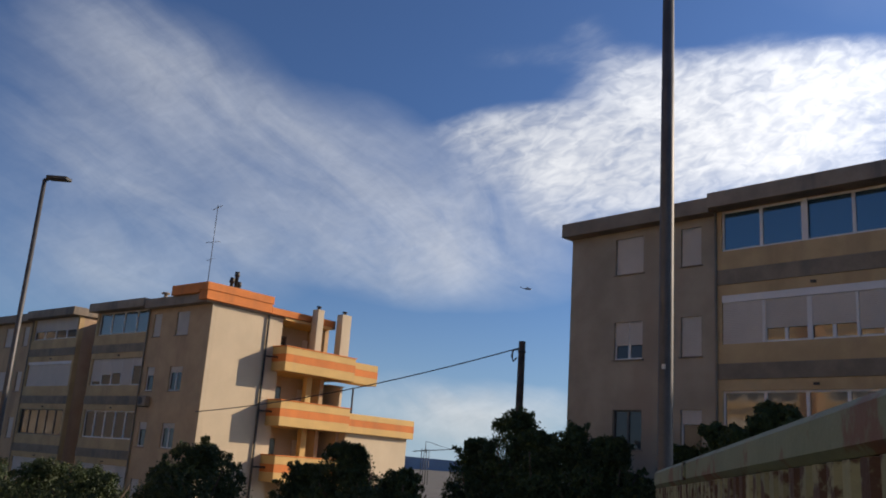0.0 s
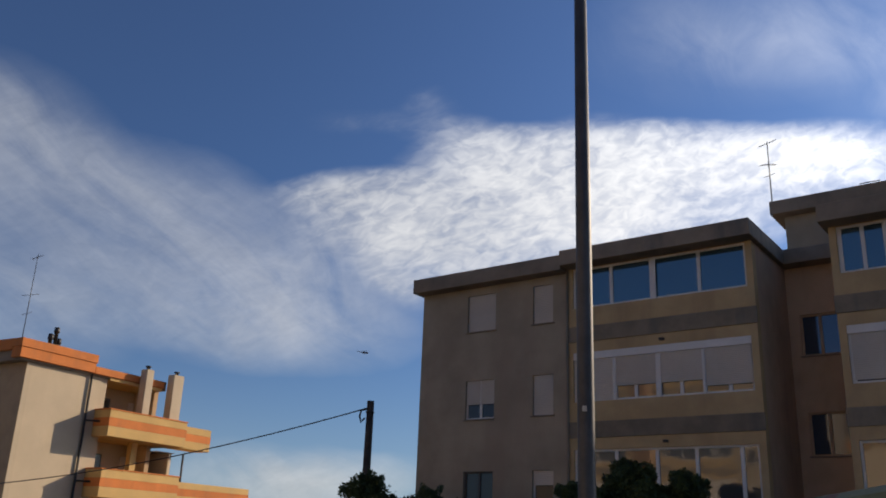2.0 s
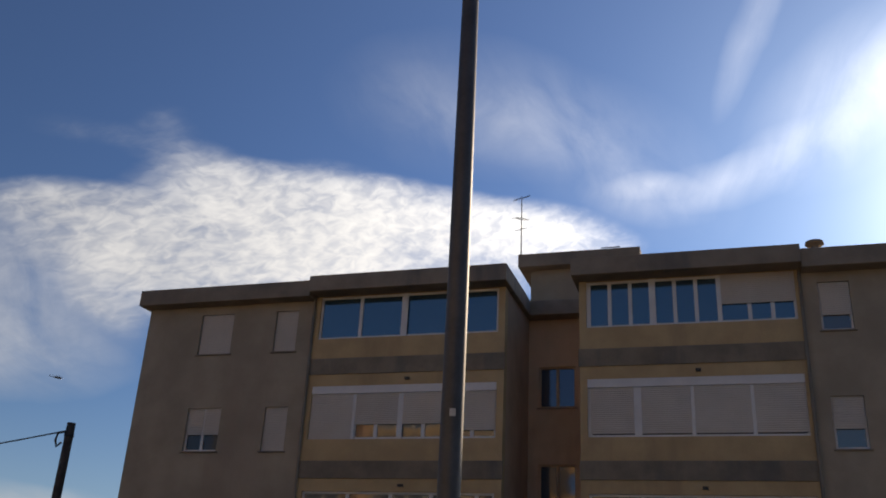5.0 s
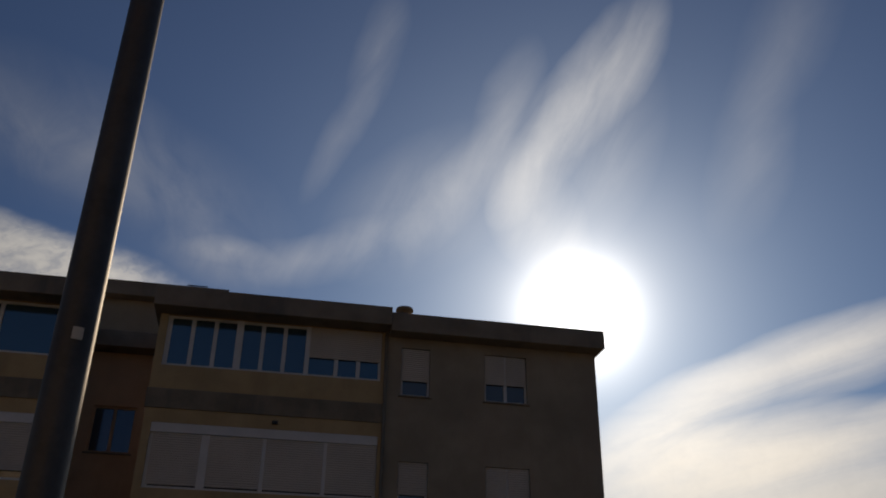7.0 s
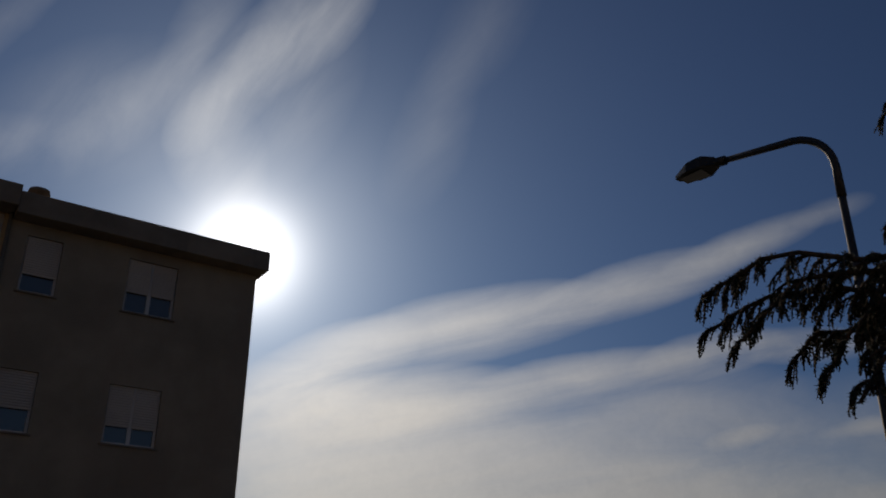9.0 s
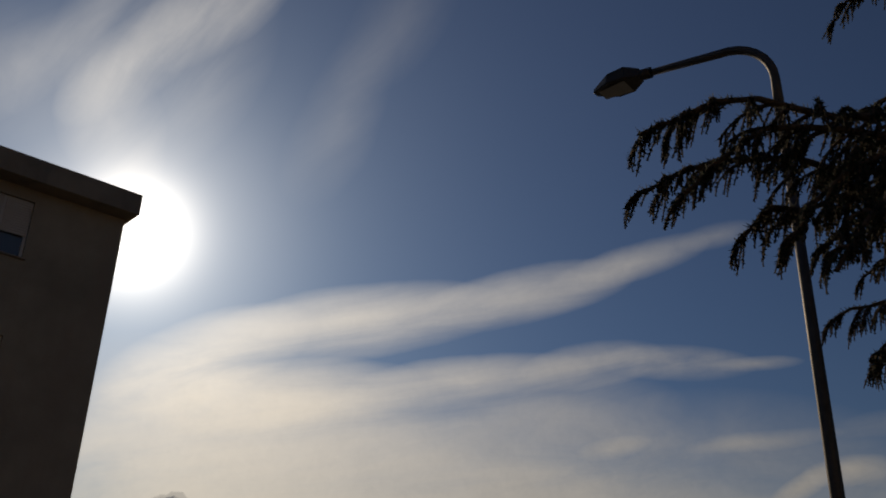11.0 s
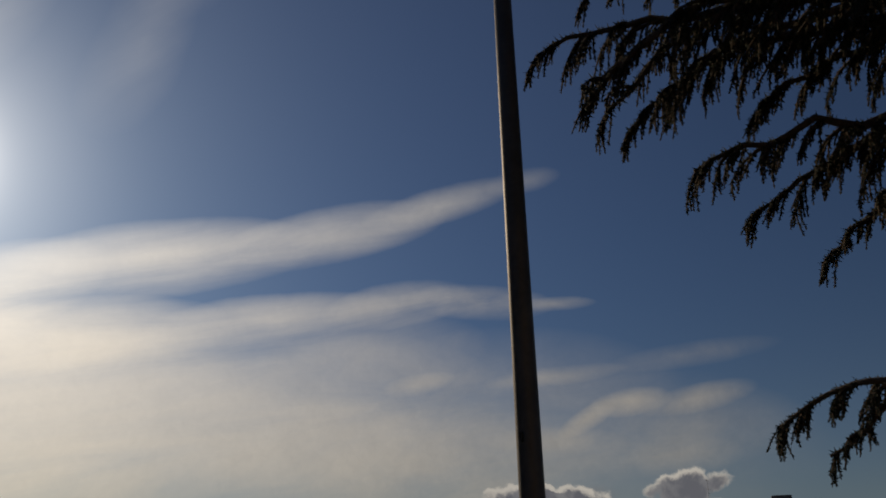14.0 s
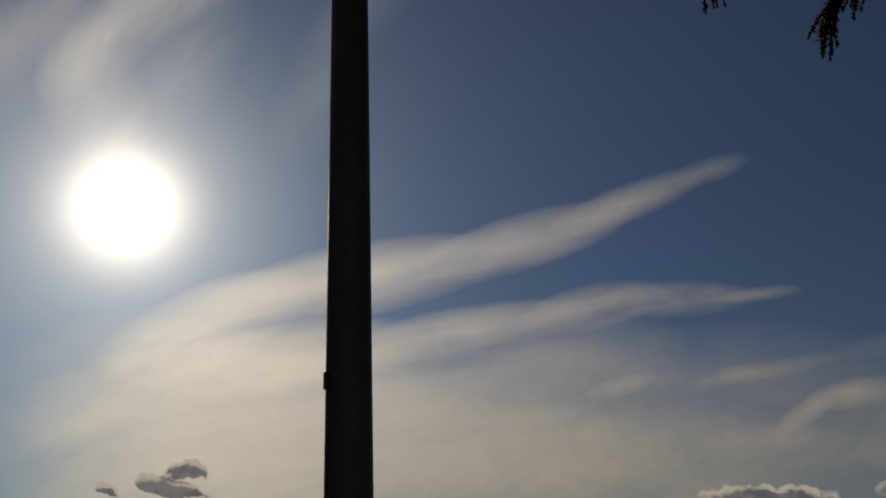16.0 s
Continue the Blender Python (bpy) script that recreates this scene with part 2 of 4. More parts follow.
    body_tone = mix(smooth(cover, 0.12, 0.50), (12.0, 11.7, 11.2, 1), core)
    clouded = mix(smooth(puff, 0.20, 0.46), clouded, body_tone)

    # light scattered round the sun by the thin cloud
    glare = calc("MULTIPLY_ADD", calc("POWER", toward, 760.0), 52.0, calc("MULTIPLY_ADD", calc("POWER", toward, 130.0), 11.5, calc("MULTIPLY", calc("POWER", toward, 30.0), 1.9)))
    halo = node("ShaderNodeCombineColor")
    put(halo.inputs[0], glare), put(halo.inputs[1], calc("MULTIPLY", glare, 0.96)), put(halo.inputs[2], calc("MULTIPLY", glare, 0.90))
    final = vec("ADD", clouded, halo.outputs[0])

    back = node("ShaderNodeBackground")
    put(back.inputs[0], final)
    back.inputs[1].default_value = 0.1
    out = node("ShaderNodeOutputWorld")
    links.new(back.outputs[0], out.inputs[0])


build_sky()

# ---- materials ----


def material(name, color, rough=0.8, metal=0.0, vary=0.25, scale=1.5, fine=40.0, bump=0.15, stain=None, stain_amount=0.0, stain_scale=0.7, specular=0.4, coat=0.0, streak=False, world=False, edge=(0.5, 0.68)):
    m = bpy.data.materials.new(name)
    m.use_nodes = True
    nodes, links = m.node_tree.nodes, m.node_tree.links
    b = nodes["Principled BSDF"]
    b.inputs["Roughness"].default_value, b.inputs["Metallic"].default_value = rough, metal
    b.inputs["Specular IOR Level"].default_value, b.inputs["Coat Weight"].default_value = specular, coat
    place = nodes.new("ShaderNodeNewGeometry").outputs["Position"] if world else nodes.new("ShaderNodeTexCoord").outputs["Object"]

    def noise_node(s, detail, v=place):
        n = nodes.new("ShaderNodeTexNoise")
        n.inputs["Scale"].default_value, n.inputs["Detail"].default_value, n.inputs["Roughness"].default_value = s, detail, 0.6
        links.new(v, n.inputs["Vector"])
        return n.outputs["Fac"]

    def blend(f, a, c, kind="MIX"):
        n = nodes.new("ShaderNodeMix")
        n.data_type, n.blend_type = "RGBA", kind
        for socket, value in ((n.inputs[0], f), (n.inputs[6], a), (n.inputs[7], c)):
            if isinstance(value, bpy.types.NodeSocket):
                links.new(value, socket)
            else:
                socket.default_value = value
        return n.outputs[2]

    def ramp(v, lo, hi):
        n = nodes.new("ShaderNodeMapRange")
        n.interpolation_type = "SMOOTHSTEP"
        links.new(v, n.inputs[0])
        n.inputs[1].default_value, n.inputs[2].default_value = lo, hi
        return n.outputs[0]

    info = nodes.new("ShaderNodeObjectInfo").outputs["Random"]
    light = tuple(min(1.0, c * (1 + vary)) for c in color) + (1,)
    dark = tuple(c * (1 - vary) for c in color) + (1,)
    shade = blend(ramp(noise_node(scale, 6), 0.3, 0.7), dark, light)
    grain = nodes.new("ShaderNodeMapRange")
    links.new(noise_node(fine, 3), grain.inputs[0])
    grain.inputs[3].default_value, grain.inputs[4].default_value = 0.86, 1.12
    shade = blend(1.0, shade, grain.outputs[0], "MULTIPLY")
    own = nodes.new("ShaderNodeMapRange")
    links.new(info, own.inputs[0])
    own.inputs[3].default_value, own.inputs[4].default_value = 0.94, 1.05
    shade = blend(1.0, shade, own.outputs[0], "MULTIPLY")
    if stain:
        v = place
        if streak:
            mp = nodes.new("ShaderNodeMapping")
            links.new(place, mp.inputs[0])
            mp.inputs[3].default_value = (1.0, 1.0, 0.4 if world else 0.16)
            v = mp.outputs[0]
        f = nodes.new("ShaderNodeMath")
        f.operation = "MULTIPLY"
        links.new(ramp(noise_node(stain_scale, 8, v), *edge), f.inputs[0])
        f.inputs[1].default_value = stain_amount
        shade = blend(f.outputs[0], shade, tuple(stain) + (1,))
    links.new(shade, b.inputs["Base Color"])
    if bump:
        n = nodes.new("ShaderNodeBump")
        n.inputs["Strength"].default_value, n.inputs["Distance"].default_value = bump, 0.01
        links.new(noise_node(fine * 1.5, 5), n.inputs["Height"])
        links.new(n.outputs[0], b.inputs["Normal"])
    return m


def glass_material(name, color, metal=0.0, rough=0.03, wave=0.02, specular=0.9, ior=1.6):
    m = bpy.data.materials.new(name)
    m.use_nodes = True
    nodes, links = m.node_tree.nodes, m.node_tree.links
    b = nodes["Principled BSDF"]
    b.inputs["Base Color"].default_value = tuple(color) + (1,)
    b.inputs["Roughness"].default_value, b.inputs["Metallic"].default_value = rough, metal
    b.inputs["Specular IOR Level"].default_value, b.inputs["IOR"].default_value = specular, ior
    n, bump = nodes.new("ShaderNodeTexNoise"), nodes.new("ShaderNodeBump")
    n.inputs["Scale"].default_value = 1.3
    bump.inputs["Strength"].default_value, bump.inputs["Distance"].default_value = wave, 0.05
    links.new(nodes.new("ShaderNodeTexCoord").outputs["Object"], n.inputs["Vector"])
    links.new(n.outputs["Fac"], bump.inputs["Height"]), links.new(bump.outputs[0], b.inputs["Normal"])
    return m


M = {
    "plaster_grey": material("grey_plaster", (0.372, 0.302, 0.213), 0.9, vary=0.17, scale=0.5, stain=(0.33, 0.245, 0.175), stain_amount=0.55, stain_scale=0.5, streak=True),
    "plaster_beige": material("ochre_plaster", (0.51, 0.36, 0.185), 0.9, vary=0.12, scale=0.8, stain=(0.38, 0.26, 0.14), stain_amount=0.6, stain_scale=0.8, streak=True),
    "plaster_brown": material("brown_plaster", (0.52, 0.355, 0.20), 0.9, vary=0.12, scale=0.7, stain=(0.28, 0.18, 0.11), stain_amount=0.5, streak=True),
    "recess": material("stairwell_plaster", (0.56, 0.39, 0.25), 0.9, vary=0.12, scale=0.7, stain=(0.36, 0.25, 0.17), stain_amount=0.5, streak=True),
    "band": material("grey_concrete_band", (0.25, 0.20, 0.14), 0.92, vary=0.18, scale=1.2, stain=(0.12, 0.115, 0.10), stain_amount=0.6, streak=True),
    "roof": material("weathered_concrete", (0.28, 0.22, 0.16), 0.93, vary=0.2, scale=0.9, stain=(0.12, 0.11, 0.10), stain_amount=0.6, streak=True),
    "cream": material("cream_plaster", (0.60, 0.485, 0.335), 0.9, vary=0.06, scale=0.5, stain=(0.55, 0.44, 0.30), stain_amount=0.35, streak=True),
    "yellow": material("yellow_plaster", (0.65, 0.42, 0.155), 0.88, vary=0.07, scale=0.8, stain=(0.55, 0.38, 0.18), stain_amount=0.35, streak=True),
    "orange": material("orange_paint", (0.66, 0.21, 0.05), 0.85, vary=0.1, scale=0.8, stain=(0.42, 0.16, 0.06), stain_amount=0.4, streak=True),
    "shutter": material("white_roller_shutter", (0.59, 0.52, 0.44), 0.55, vary=0.05, scale=1.0, bump=0.05),
    "frame": material("white_window_frame", (0.72, 0.68, 0.63), 0.5, vary=0.05, bump=0.02),
    # dark frames and doors; also paints the unlit rooms on the backing sheets
    "frame_and_room_dark": material("dark_frame_and_unlit_room", (0.09, 0.08, 0.07), 0.5, vary=0.1, bump=0.02),
    "blue_glass": glass_material("blue_solar_glass", (0.11, 0.165, 0.19), 0.6, 0.08),
    "glass": glass_material("window_glass", (0.14, 0.13, 0.115), 0.45, 0.04, 0.06),
    "stair_glass": glass_material("stair_window_glass", (0.07, 0.08, 0.11), 0.3, 0.05, 0.04),
    "dark_glass": glass_material("dark_window_glass", (0.05, 0.047, 0.045), 0.0, 0.05, 0.03, 0.5, 1.45),
    "steel": material("galvanised_steel", (0.10, 0.097, 0.095), 0.56, metal=0.5, vary=0.18, scale=2.5, bump=0.05, stain=(0.10, 0.09, 0.08), stain_amount=0.5, streak=True),
    "dark_steel": material("dark_painted_steel", (0.05, 0.048, 0.045), 0.5, metal=0.3, vary=0.2, scale=3.0, bump=0.05),
    "wood": material("creosoted_wood", (0.075, 0.058, 0.045), 0.9, vary=0.3, scale=3.0, bump=0.3),
    "cable": material("black_cable", (0.03, 0.03, 0.03), 0.6, vary=0.1, bump=0),
    "green": material("faded_green_paint", (0.155, 0.195, 0.12), 0.6, vary=0.15, scale=2.0, bump=0.15, stain=(0.13, 0.06, 0.032), stain_amount=0.9, stain_scale=4.5, world=True, edge=(0.53, 0.60)),
    "rust": material("green_paint_over_rust", (0.22, 0.235, 0.14), 0.75, vary=0.25, scale=4.0, bump=0.3, stain=(0.06, 0.032, 0.02), stain_amount=0.97, stain_scale=14.0, streak=False, world=True, edge=(0.46, 0.56)),
    "bark": material("tree_bark", (0.10, 0.075, 0.055), 0.95, vary=0.3, scale=6.0, bump=0.6),
    "leaf": material("broad_leaves", (0.052, 0.071, 0.021), 0.65, vary=0.35, scale=1.2, bump=0.0),
    "needle": material("cedar_needles", (0.028, 0.043, 0.027), 0.9, vary=0.35, scale=2.0, bump=0.0),
    "ground": material("dry_ground_and_asphalt", (0.105, 0.095, 0.08), 0.95, vary=0.25, scale=0.2, stain=(0.13, 0.115, 0.07), stain_amount=0.7, stain_scale=0.06),
    "sticker": material("pale_sticker", (0.62, 0.60, 0.55), 0.6, vary=0.1, bump=0.0),
    "aircraft": material("aircraft_paint", (0.16, 0.15, 0.15), 0.4, vary=0.1, bump=0.0),
    "terracotta": material("terracotta", (0.40, 0.17, 0.09), 0.85, vary=0.15, bump=0.05),
    "far_wall": material("distant_plaster", (0.22, 0.19, 0.17), 0.9, vary=0.15, scale=0.2),
    # blue of the distance haze is put into the hills' base colour
    "hill": material("hazed_hill", (0.27, 0.32, 0.40), 0.95, vary=0.15, scale=0.01),
    "lamp_glass": glass_material("lamp_lens", (0.25, 0.25, 0.24), 0.0, 0.2),
}

# ---- mesh helpers ----


def box(bm, x0, x1, y0, y1, z0, z1):
    v = [bm.verts.new((x, y, z)) for z in (z0, z1) for y in (y0, y1) for x in (x0, x1)]
    for a, b, c, d in ((0, 2, 3, 1), (4, 5, 7, 6), (0, 1, 5, 4), (2, 6, 7, 3), (0, 4, 6, 2), (1, 3, 7, 5)):
        bm.faces.new((v[a], v[b], v[c], v[d]))


def tube(bm, points, radii, sides=12, cap=True):
    """A round bar through the points."""
    rings = []
    side = None
    for i, p in enumerate(points):
        a, b = points[max(i - 1, 0)], points[min(i + 1, len(points) - 1)]
        d = (Vector(b) - Vector(a)).normalized()
        if side is None:
            side = d.orthogonal().normalized()
        side = (side - d * side.dot(d)).normalized()
        other = d.cross(side)
        rings.append([bm.verts.new(Vector(p) + radii[i] * (math.cos(k * math.tau / sides) * side + math.sin(k * math.tau / sides) * other)) for k in range(sides)])
    for r, s in zip(rings, rings[1:]):
        for k in range(sides):
            f = bm.faces.new((r[k], r[(k + 1) % sides], s[(k + 1) % sides], s[k]))
            f.smooth = True
    if cap:
        bm.faces.new(rings[0][::-1]), bm.faces.new(rings[-1])


def part(name, bm, mat, parent=None, label="", bevel=0.0):
    if bevel:
        bmesh.ops.bevel(bm, geom=[e for e in bm.edges], offset=bevel, segments=1, affect="EDGES", clamp_overlap=True)
    me = bpy.data.meshes.new(name)
    bm.to_mesh(me)
    bm.free()
    me.materials.append(mat)
    ob = new(name, me)
    if parent:
        ob.parent = parent
    if label:
        ob["label"] = label
    return ob


def boxes(name, rows, mat, parent=None, label="", bevel=0.0):
    bm = bmesh.new()
    for row in rows:
        box(bm, *row)
    if len(rows) > 1:
        bmesh.ops.remove_doubles(bm, verts=bm.verts, dist=1e-5)
    return part(name, bm, mat, parent, label, bevel)


def empty(name, m, label, category, group="", kind=""):
    ob = new(name)
    ob.matrix_world = m
    return tagged(ob, label, category, group, kind)


# ---- ground ----


def ground_height(x, y):
    def ease(v):
        v = min(1.0, max(0.0, v))
        return v * v * (3 - 2 * v)
    fall = ease((y + 14) / 8) if x > 0 else max(ease((y + 14) / 8), ease(-x / 10))
    return -1.2 * fall - 1.6 * ease((-x + 2) / 22) * fall


def build_ground():
    xs = [-4000, -1500, -600, -250, -120] + list(range(-80, 61, 4)) + [90, 200, 600, 1500, 4000]
    ys = [-4000, -1500, -600, -250, -120] + list(range(-80, 61, 4)) + [90, 200, 600, 1500, 4000]
    bm = bmesh.new()
    grid = [[bm.verts.new((x, y, ground_height(x, y))) for x in xs] for y in ys]
    for r, s in zip(grid, grid[1:]):
        for k in range(len(xs) - 1):
            bm.faces.new((r[k], r[k + 1], s[k + 1], s[k])).smooth = True
    tagged(part("ground", bm, M["ground"]), "grey asphalt and dry soil sloping down to the flats", "ground", kind="structure")


build_ground()

# ---- apartment buildings ----
LONG, DEEP, BASE, TOP = 26.0, 12.0, -9.5, 10.55
STEP = 3.05


def wall_boxes(u0, u1, z0, z1, holes):
    """Cells of a grid that fill the wall round its openings."""
    us = sorted({u0, u1, *(h[0] for h in holes), *(h[1] for h in holes)})
    zs = sorted({z0, z1, *(h[2] for h in holes), *(h[3] for h in holes)})
    return [(a, b, c, d) for a, b in zip(us, us[1:]) for c, d in zip(zs, zs[1:])
            if not any(h[0] < b - 1e-6 and h[1] > a + 1e-6 and h[2] < d - 1e-6 and h[3] > c + 1e-6 for h in holes)]


def window(house, x0, x1, z0, z1, y, shut=0.0, bays=1, mat="frame", glass="dark_glass", sill=True, deep=0.16, uneven=None, box_top=0.0, shut_edges=None, posts=()):
    """A framed window with panes; shut: how much of it the roller shutter covers."""
    f = 0.055 if sill else 0.065
    y0, y1 = y + deep - 0.07, y + deep
    zt = z1 - box_top
    edges = uneven or [x0 + (x1 - x0) * k / bays for k in range(bays + 1)]
    lights = [(a + f * (1 if a == edges[0] else 0.8), b - f * (1 if b == edges[-1] else 0.8), z0 + f, zt - f) for a, b in zip(edges, edges[1:])]
    frame_ob = boxes("window", [(a, b, y0, y1, lo, hi) for a, b, lo, hi in wall_boxes(x0, x1, z0, zt, lights)], M[mat], house)
    for a, b in zip(edges, edges[1:]):
        boxes("pane", [(a + f * 0.6, b - f * 0.6, y1 - 0.03, y1 - 0.02, z0 + f * 0.8, zt - f * 0.8)], M[glass], frame_ob)
    spans = shut_edges or edges
    shuts = shut if isinstance(shut, (list, tuple)) else [shut] * len(spans[1:])
    for (a, b), s in zip(zip(spans, spans[1:]), shuts):
        if s <= 0:
            continue
        low = zt - (zt - z0) * s
        n = max(2, int((zt - low) / 0.055))
        bm = bmesh.new()
        line = []
        for k in range(n):
            za, zb = low + (zt - low) * k / n, low + (zt - low) * (k + 1) / n
            line += [(y0 - 0.018, za), (y0 - 0.032, za + 0.012), (y0 - 0.032, zb - 0.012)]
        line += [(y0 - 0.018, zt)]
        cols = [[bm.verts.new((xx, yy, zz)) for yy, zz in line] for xx in (a + 0.03, b - 0.03)]
        for k in range(len(line) - 1):
            bm.faces.new((cols[0][k], cols[1][k], cols[1][k + 1], cols[0][k + 1]))
        rear = [bm.verts.new((xx, y0 - 0.012, zz)) for xx, zz in ((a + 0.03, low), (b - 0.03, low), (b - 0.03, zt), (a + 0.03, zt))]
        bm.faces.new(rear[::-1])
        bm.faces.new((cols[0][0], rear[0], rear[1], cols[1][0]))
        part("roller_shutter", bm, M["shutter"], frame_ob, "pale roller shutter of narrow slats")
    if box_top:
        boxes("shutter_box", [(x0, x1, y - 0.02, y + deep, zt + 0.002, z1)], M["frame"], frame_ob, "pale shutter box", 0.01)
    for x, w in posts:
        boxes("mullion", [(x - w / 2, x + w / 2, y0 - 0.045, y0 - 0.001, z0 + 0.004, zt - 0.004)], M["frame"], frame_ob, "white window post", 0.006)
    if sill:
        boxes("sill", [(x0 - 0.06, x1 + 0.06, y - 0.06, y + deep + 0.02, z0 - 0.045, z0 - 0.002)], M["roof"], frame_ob, "thin stone sill", 0.008)
    return frame_ob


END_HOLES = [(2.0, 3.18), (4.68, 5.45)]
LOGGIA = [(6.2, 11.9), (14.45, 20.0)]
FLOORS = [0, 1, 2, 3]


def apartment_building(name, m, label, front, trim, far_side=False):
    house = empty(name, m, label, "apartment building", "flats of the estate")
    P, B, R = M[front], M[trim], M["plaster_brown"]
    t = 0.3
    deep = 8.6 if far_side else DEEP
    win = [(8.85 - STEP * k, 10.17 - STEP * k) for k in FLOORS]
    log = [(9.18 - STEP * k, (10.54 if k == 0 else 10.76) - STEP * k) for k in FLOORS]
    # end blocks
    for x0, x1, flip in ((0.0, 6.0, False), (20.1, 26.0, True)):
        holes = [((26 - b) if flip else a, (26 - a) if flip else b, lo, hi) for a, b in END_HOLES for lo, hi in win]
        boxes("front_wall", [(a, b, 0.0, t, lo, hi) for a, b, lo, hi in wall_boxes(x0, x1, BASE, TOP, holes)], P, house)
        # dark sheet: its colour stands in for the unlit rooms behind the windows
        boxes("reveal_backing", [(x0 + 0.3, x1 - 0.3, t + 0.002, t + 0.03, BASE, TOP)], M["frame_and_room_dark"], house)
    # glazed loggia bays
    for (a, b), x0, x1 in zip(LOGGIA, (6.002, 14.25), (12.1, 20.098)):
        holes = [(a, b, lo, hi) for lo, hi in log]
        boxes("loggia_wall", [(p, q, -0.02, t, lo, hi) for p, q, lo, hi in wall_boxes(x0, x1, BASE, TOP, holes)], B, house)
        # same dark sheet, the loggia's inner shade put into its colour
        boxes("loggia_backing", [(x0 + 0.3, x1 - 0.3, t + 0.002, t + 0.03, BASE, TOP)], M["frame_and_room_dark"], house)
        for k in FLOORS[:-1]:
            z = 8.06 - STEP * k
            boxes("floor_band", [(x0 - 0.03 if x0 > 10 else x0, x1 + 0.03 if x0 < 10 else x1, -0.06, -0.021, z, z + 0.5)], M["band"], house, "weathered grey floor band", 0.008)
            boxes("drip_spout", [((a + b) / 2 + 0.1, (a + b) / 2 + 0.24, -0.12, -0.022, z - 0.22, z - 0.15)], M["dark_steel"], house)
    # stair recess
    boxes("recess_side", [(12.1 - t, 12.1, t + 0.001, 3.3, BASE, TOP), (14.25, 14.25 + t, t + 0.001, 3.3, BASE, TOP)], M["recess"], house)
    stair = [(12.44, 13.6, 7.68 - STEP * k, 8.99 - STEP * k) for k in (0, 1, 2)]
    boxes("recess_wall", [(p, q, 3.3, 3.3 + t, lo, hi) for p, q, lo, hi in wall_boxes(12.1 - t, 14.25 + t, BASE, TOP, stair)], M["recess"], house)
    # dark sheet painted as the unlit stairwell behind the windows
    boxes("recess_backing", [(12.2, 14.2, 3.3 + t + 0.002, 3.3 + t + 0.03, BASE, TOP)], M["frame_and_room_dark"], house)
    for x0, x1, lo, hi in stair:
        window(house, x0, x1, lo, hi, 3.3, bays=2, glass="stair_glass", mat="recess")
    # ends and back
    boxes("side_wall", [(0.0, t, t + 0.001, deep, BASE, TOP)], P, house)
    if not far_side:
        boxes("side_wall", [(LONG - t, LONG, t + 0.001, DEEP, BASE, TOP)], P, house)
    boxes("back_wall", [(0.001, LONG - 0.4, deep + 0.001, deep + t, BASE, TOP)], P, house)
    # flat roof with its deep fascia
    back = deep + (0.3 if far_side else 0.7)
    for row in ((-0.15, 6.0, -0.5, back, TOP - 0.1, TOP + 0.42), (6.001, 12.25, -0.6, back, TOP + 0.01, TOP + 0.52), (12.251, 14.1, 2.75, back, TOP + 0.015, TOP + 0.5),
                (14.101, 20.17, -0.6, back, TOP + 0.01, TOP + 0.52), (20.171, 26.13, -0.5, back, TOP - 0.1, TOP + 0.42)):
        boxes("roof_slab", [row], M["roof"], house, "flat concrete roof with a deep weathered fascia", 0.015)
    if not far_side:
        boxes("stair_tower", [(11.45, 15.15, 6.5, 10.5, TOP + 0.6, 13.55)], P, house)
        boxes("stair_roof", [(11.06, 15.5, 6.03, 10.9, 13.552, 14.06)], M["roof"], house, "flat concrete slab over the stair tower", 0.015)
    # flue cowl
    bm = bmesh.new()
    tube(bm, [(20.65, 0.44, TOP + 0.4), (20.65, 0.44, 11.2), (20.65, 0.44, 11.22), (20.65, 0.44, 11.4), (20.65, 0.44, 11.42), (20.65, 0.44, 11.5), (20.65, 0.44, 11.53)], [0.25, 0.23, 0.11, 0.10, 0.25, 0.23, 0.12], 16)
    part("flue_cowl", bm, M["roof"], house, "round concrete flue cowl")
    # hatch rail and gutter pipe
    bm = bmesh.new()
    tube(bm, [(14.1, 6.4, 14.06), (14.1, 6.4, 14.25), (14.75, 6.4, 14.25), (14.75, 6.4, 14.06)], [0.02] * 4, 6)
    if far_side:
        bm.free()
    else:
        part("hatch_rail", bm, M["dark_steel"], house)
    for x in (20.12, 6.02):
        bm = bmesh.new()
        tube(bm, [(x, -0.08, TOP), (x, -0.08, BASE)], [0.045, 0.045], 8)
        part("downpipe", bm, M["band"], house, "grey downpipe")
    return house, win, log


def fit_windows(house, win, log, plan):
    """plan: for each opening, floor by floor, how it is shut and glazed."""
    for key, rows in plan.items():
        for (lo, hi), row in zip(win if key in "abcd" else log, rows):
            x0, x1 = {"a": (2.0, 3.18), "b": (4.68, 5.45), "c": (20.55, 21.32), "d": (22.82, 24.0), "L": LOGGIA[0], "R": LOGGIA[1]}[key]
            window(house, x0, x1, lo, hi, 0.0 if key in "abcd" else 0.0, **row)


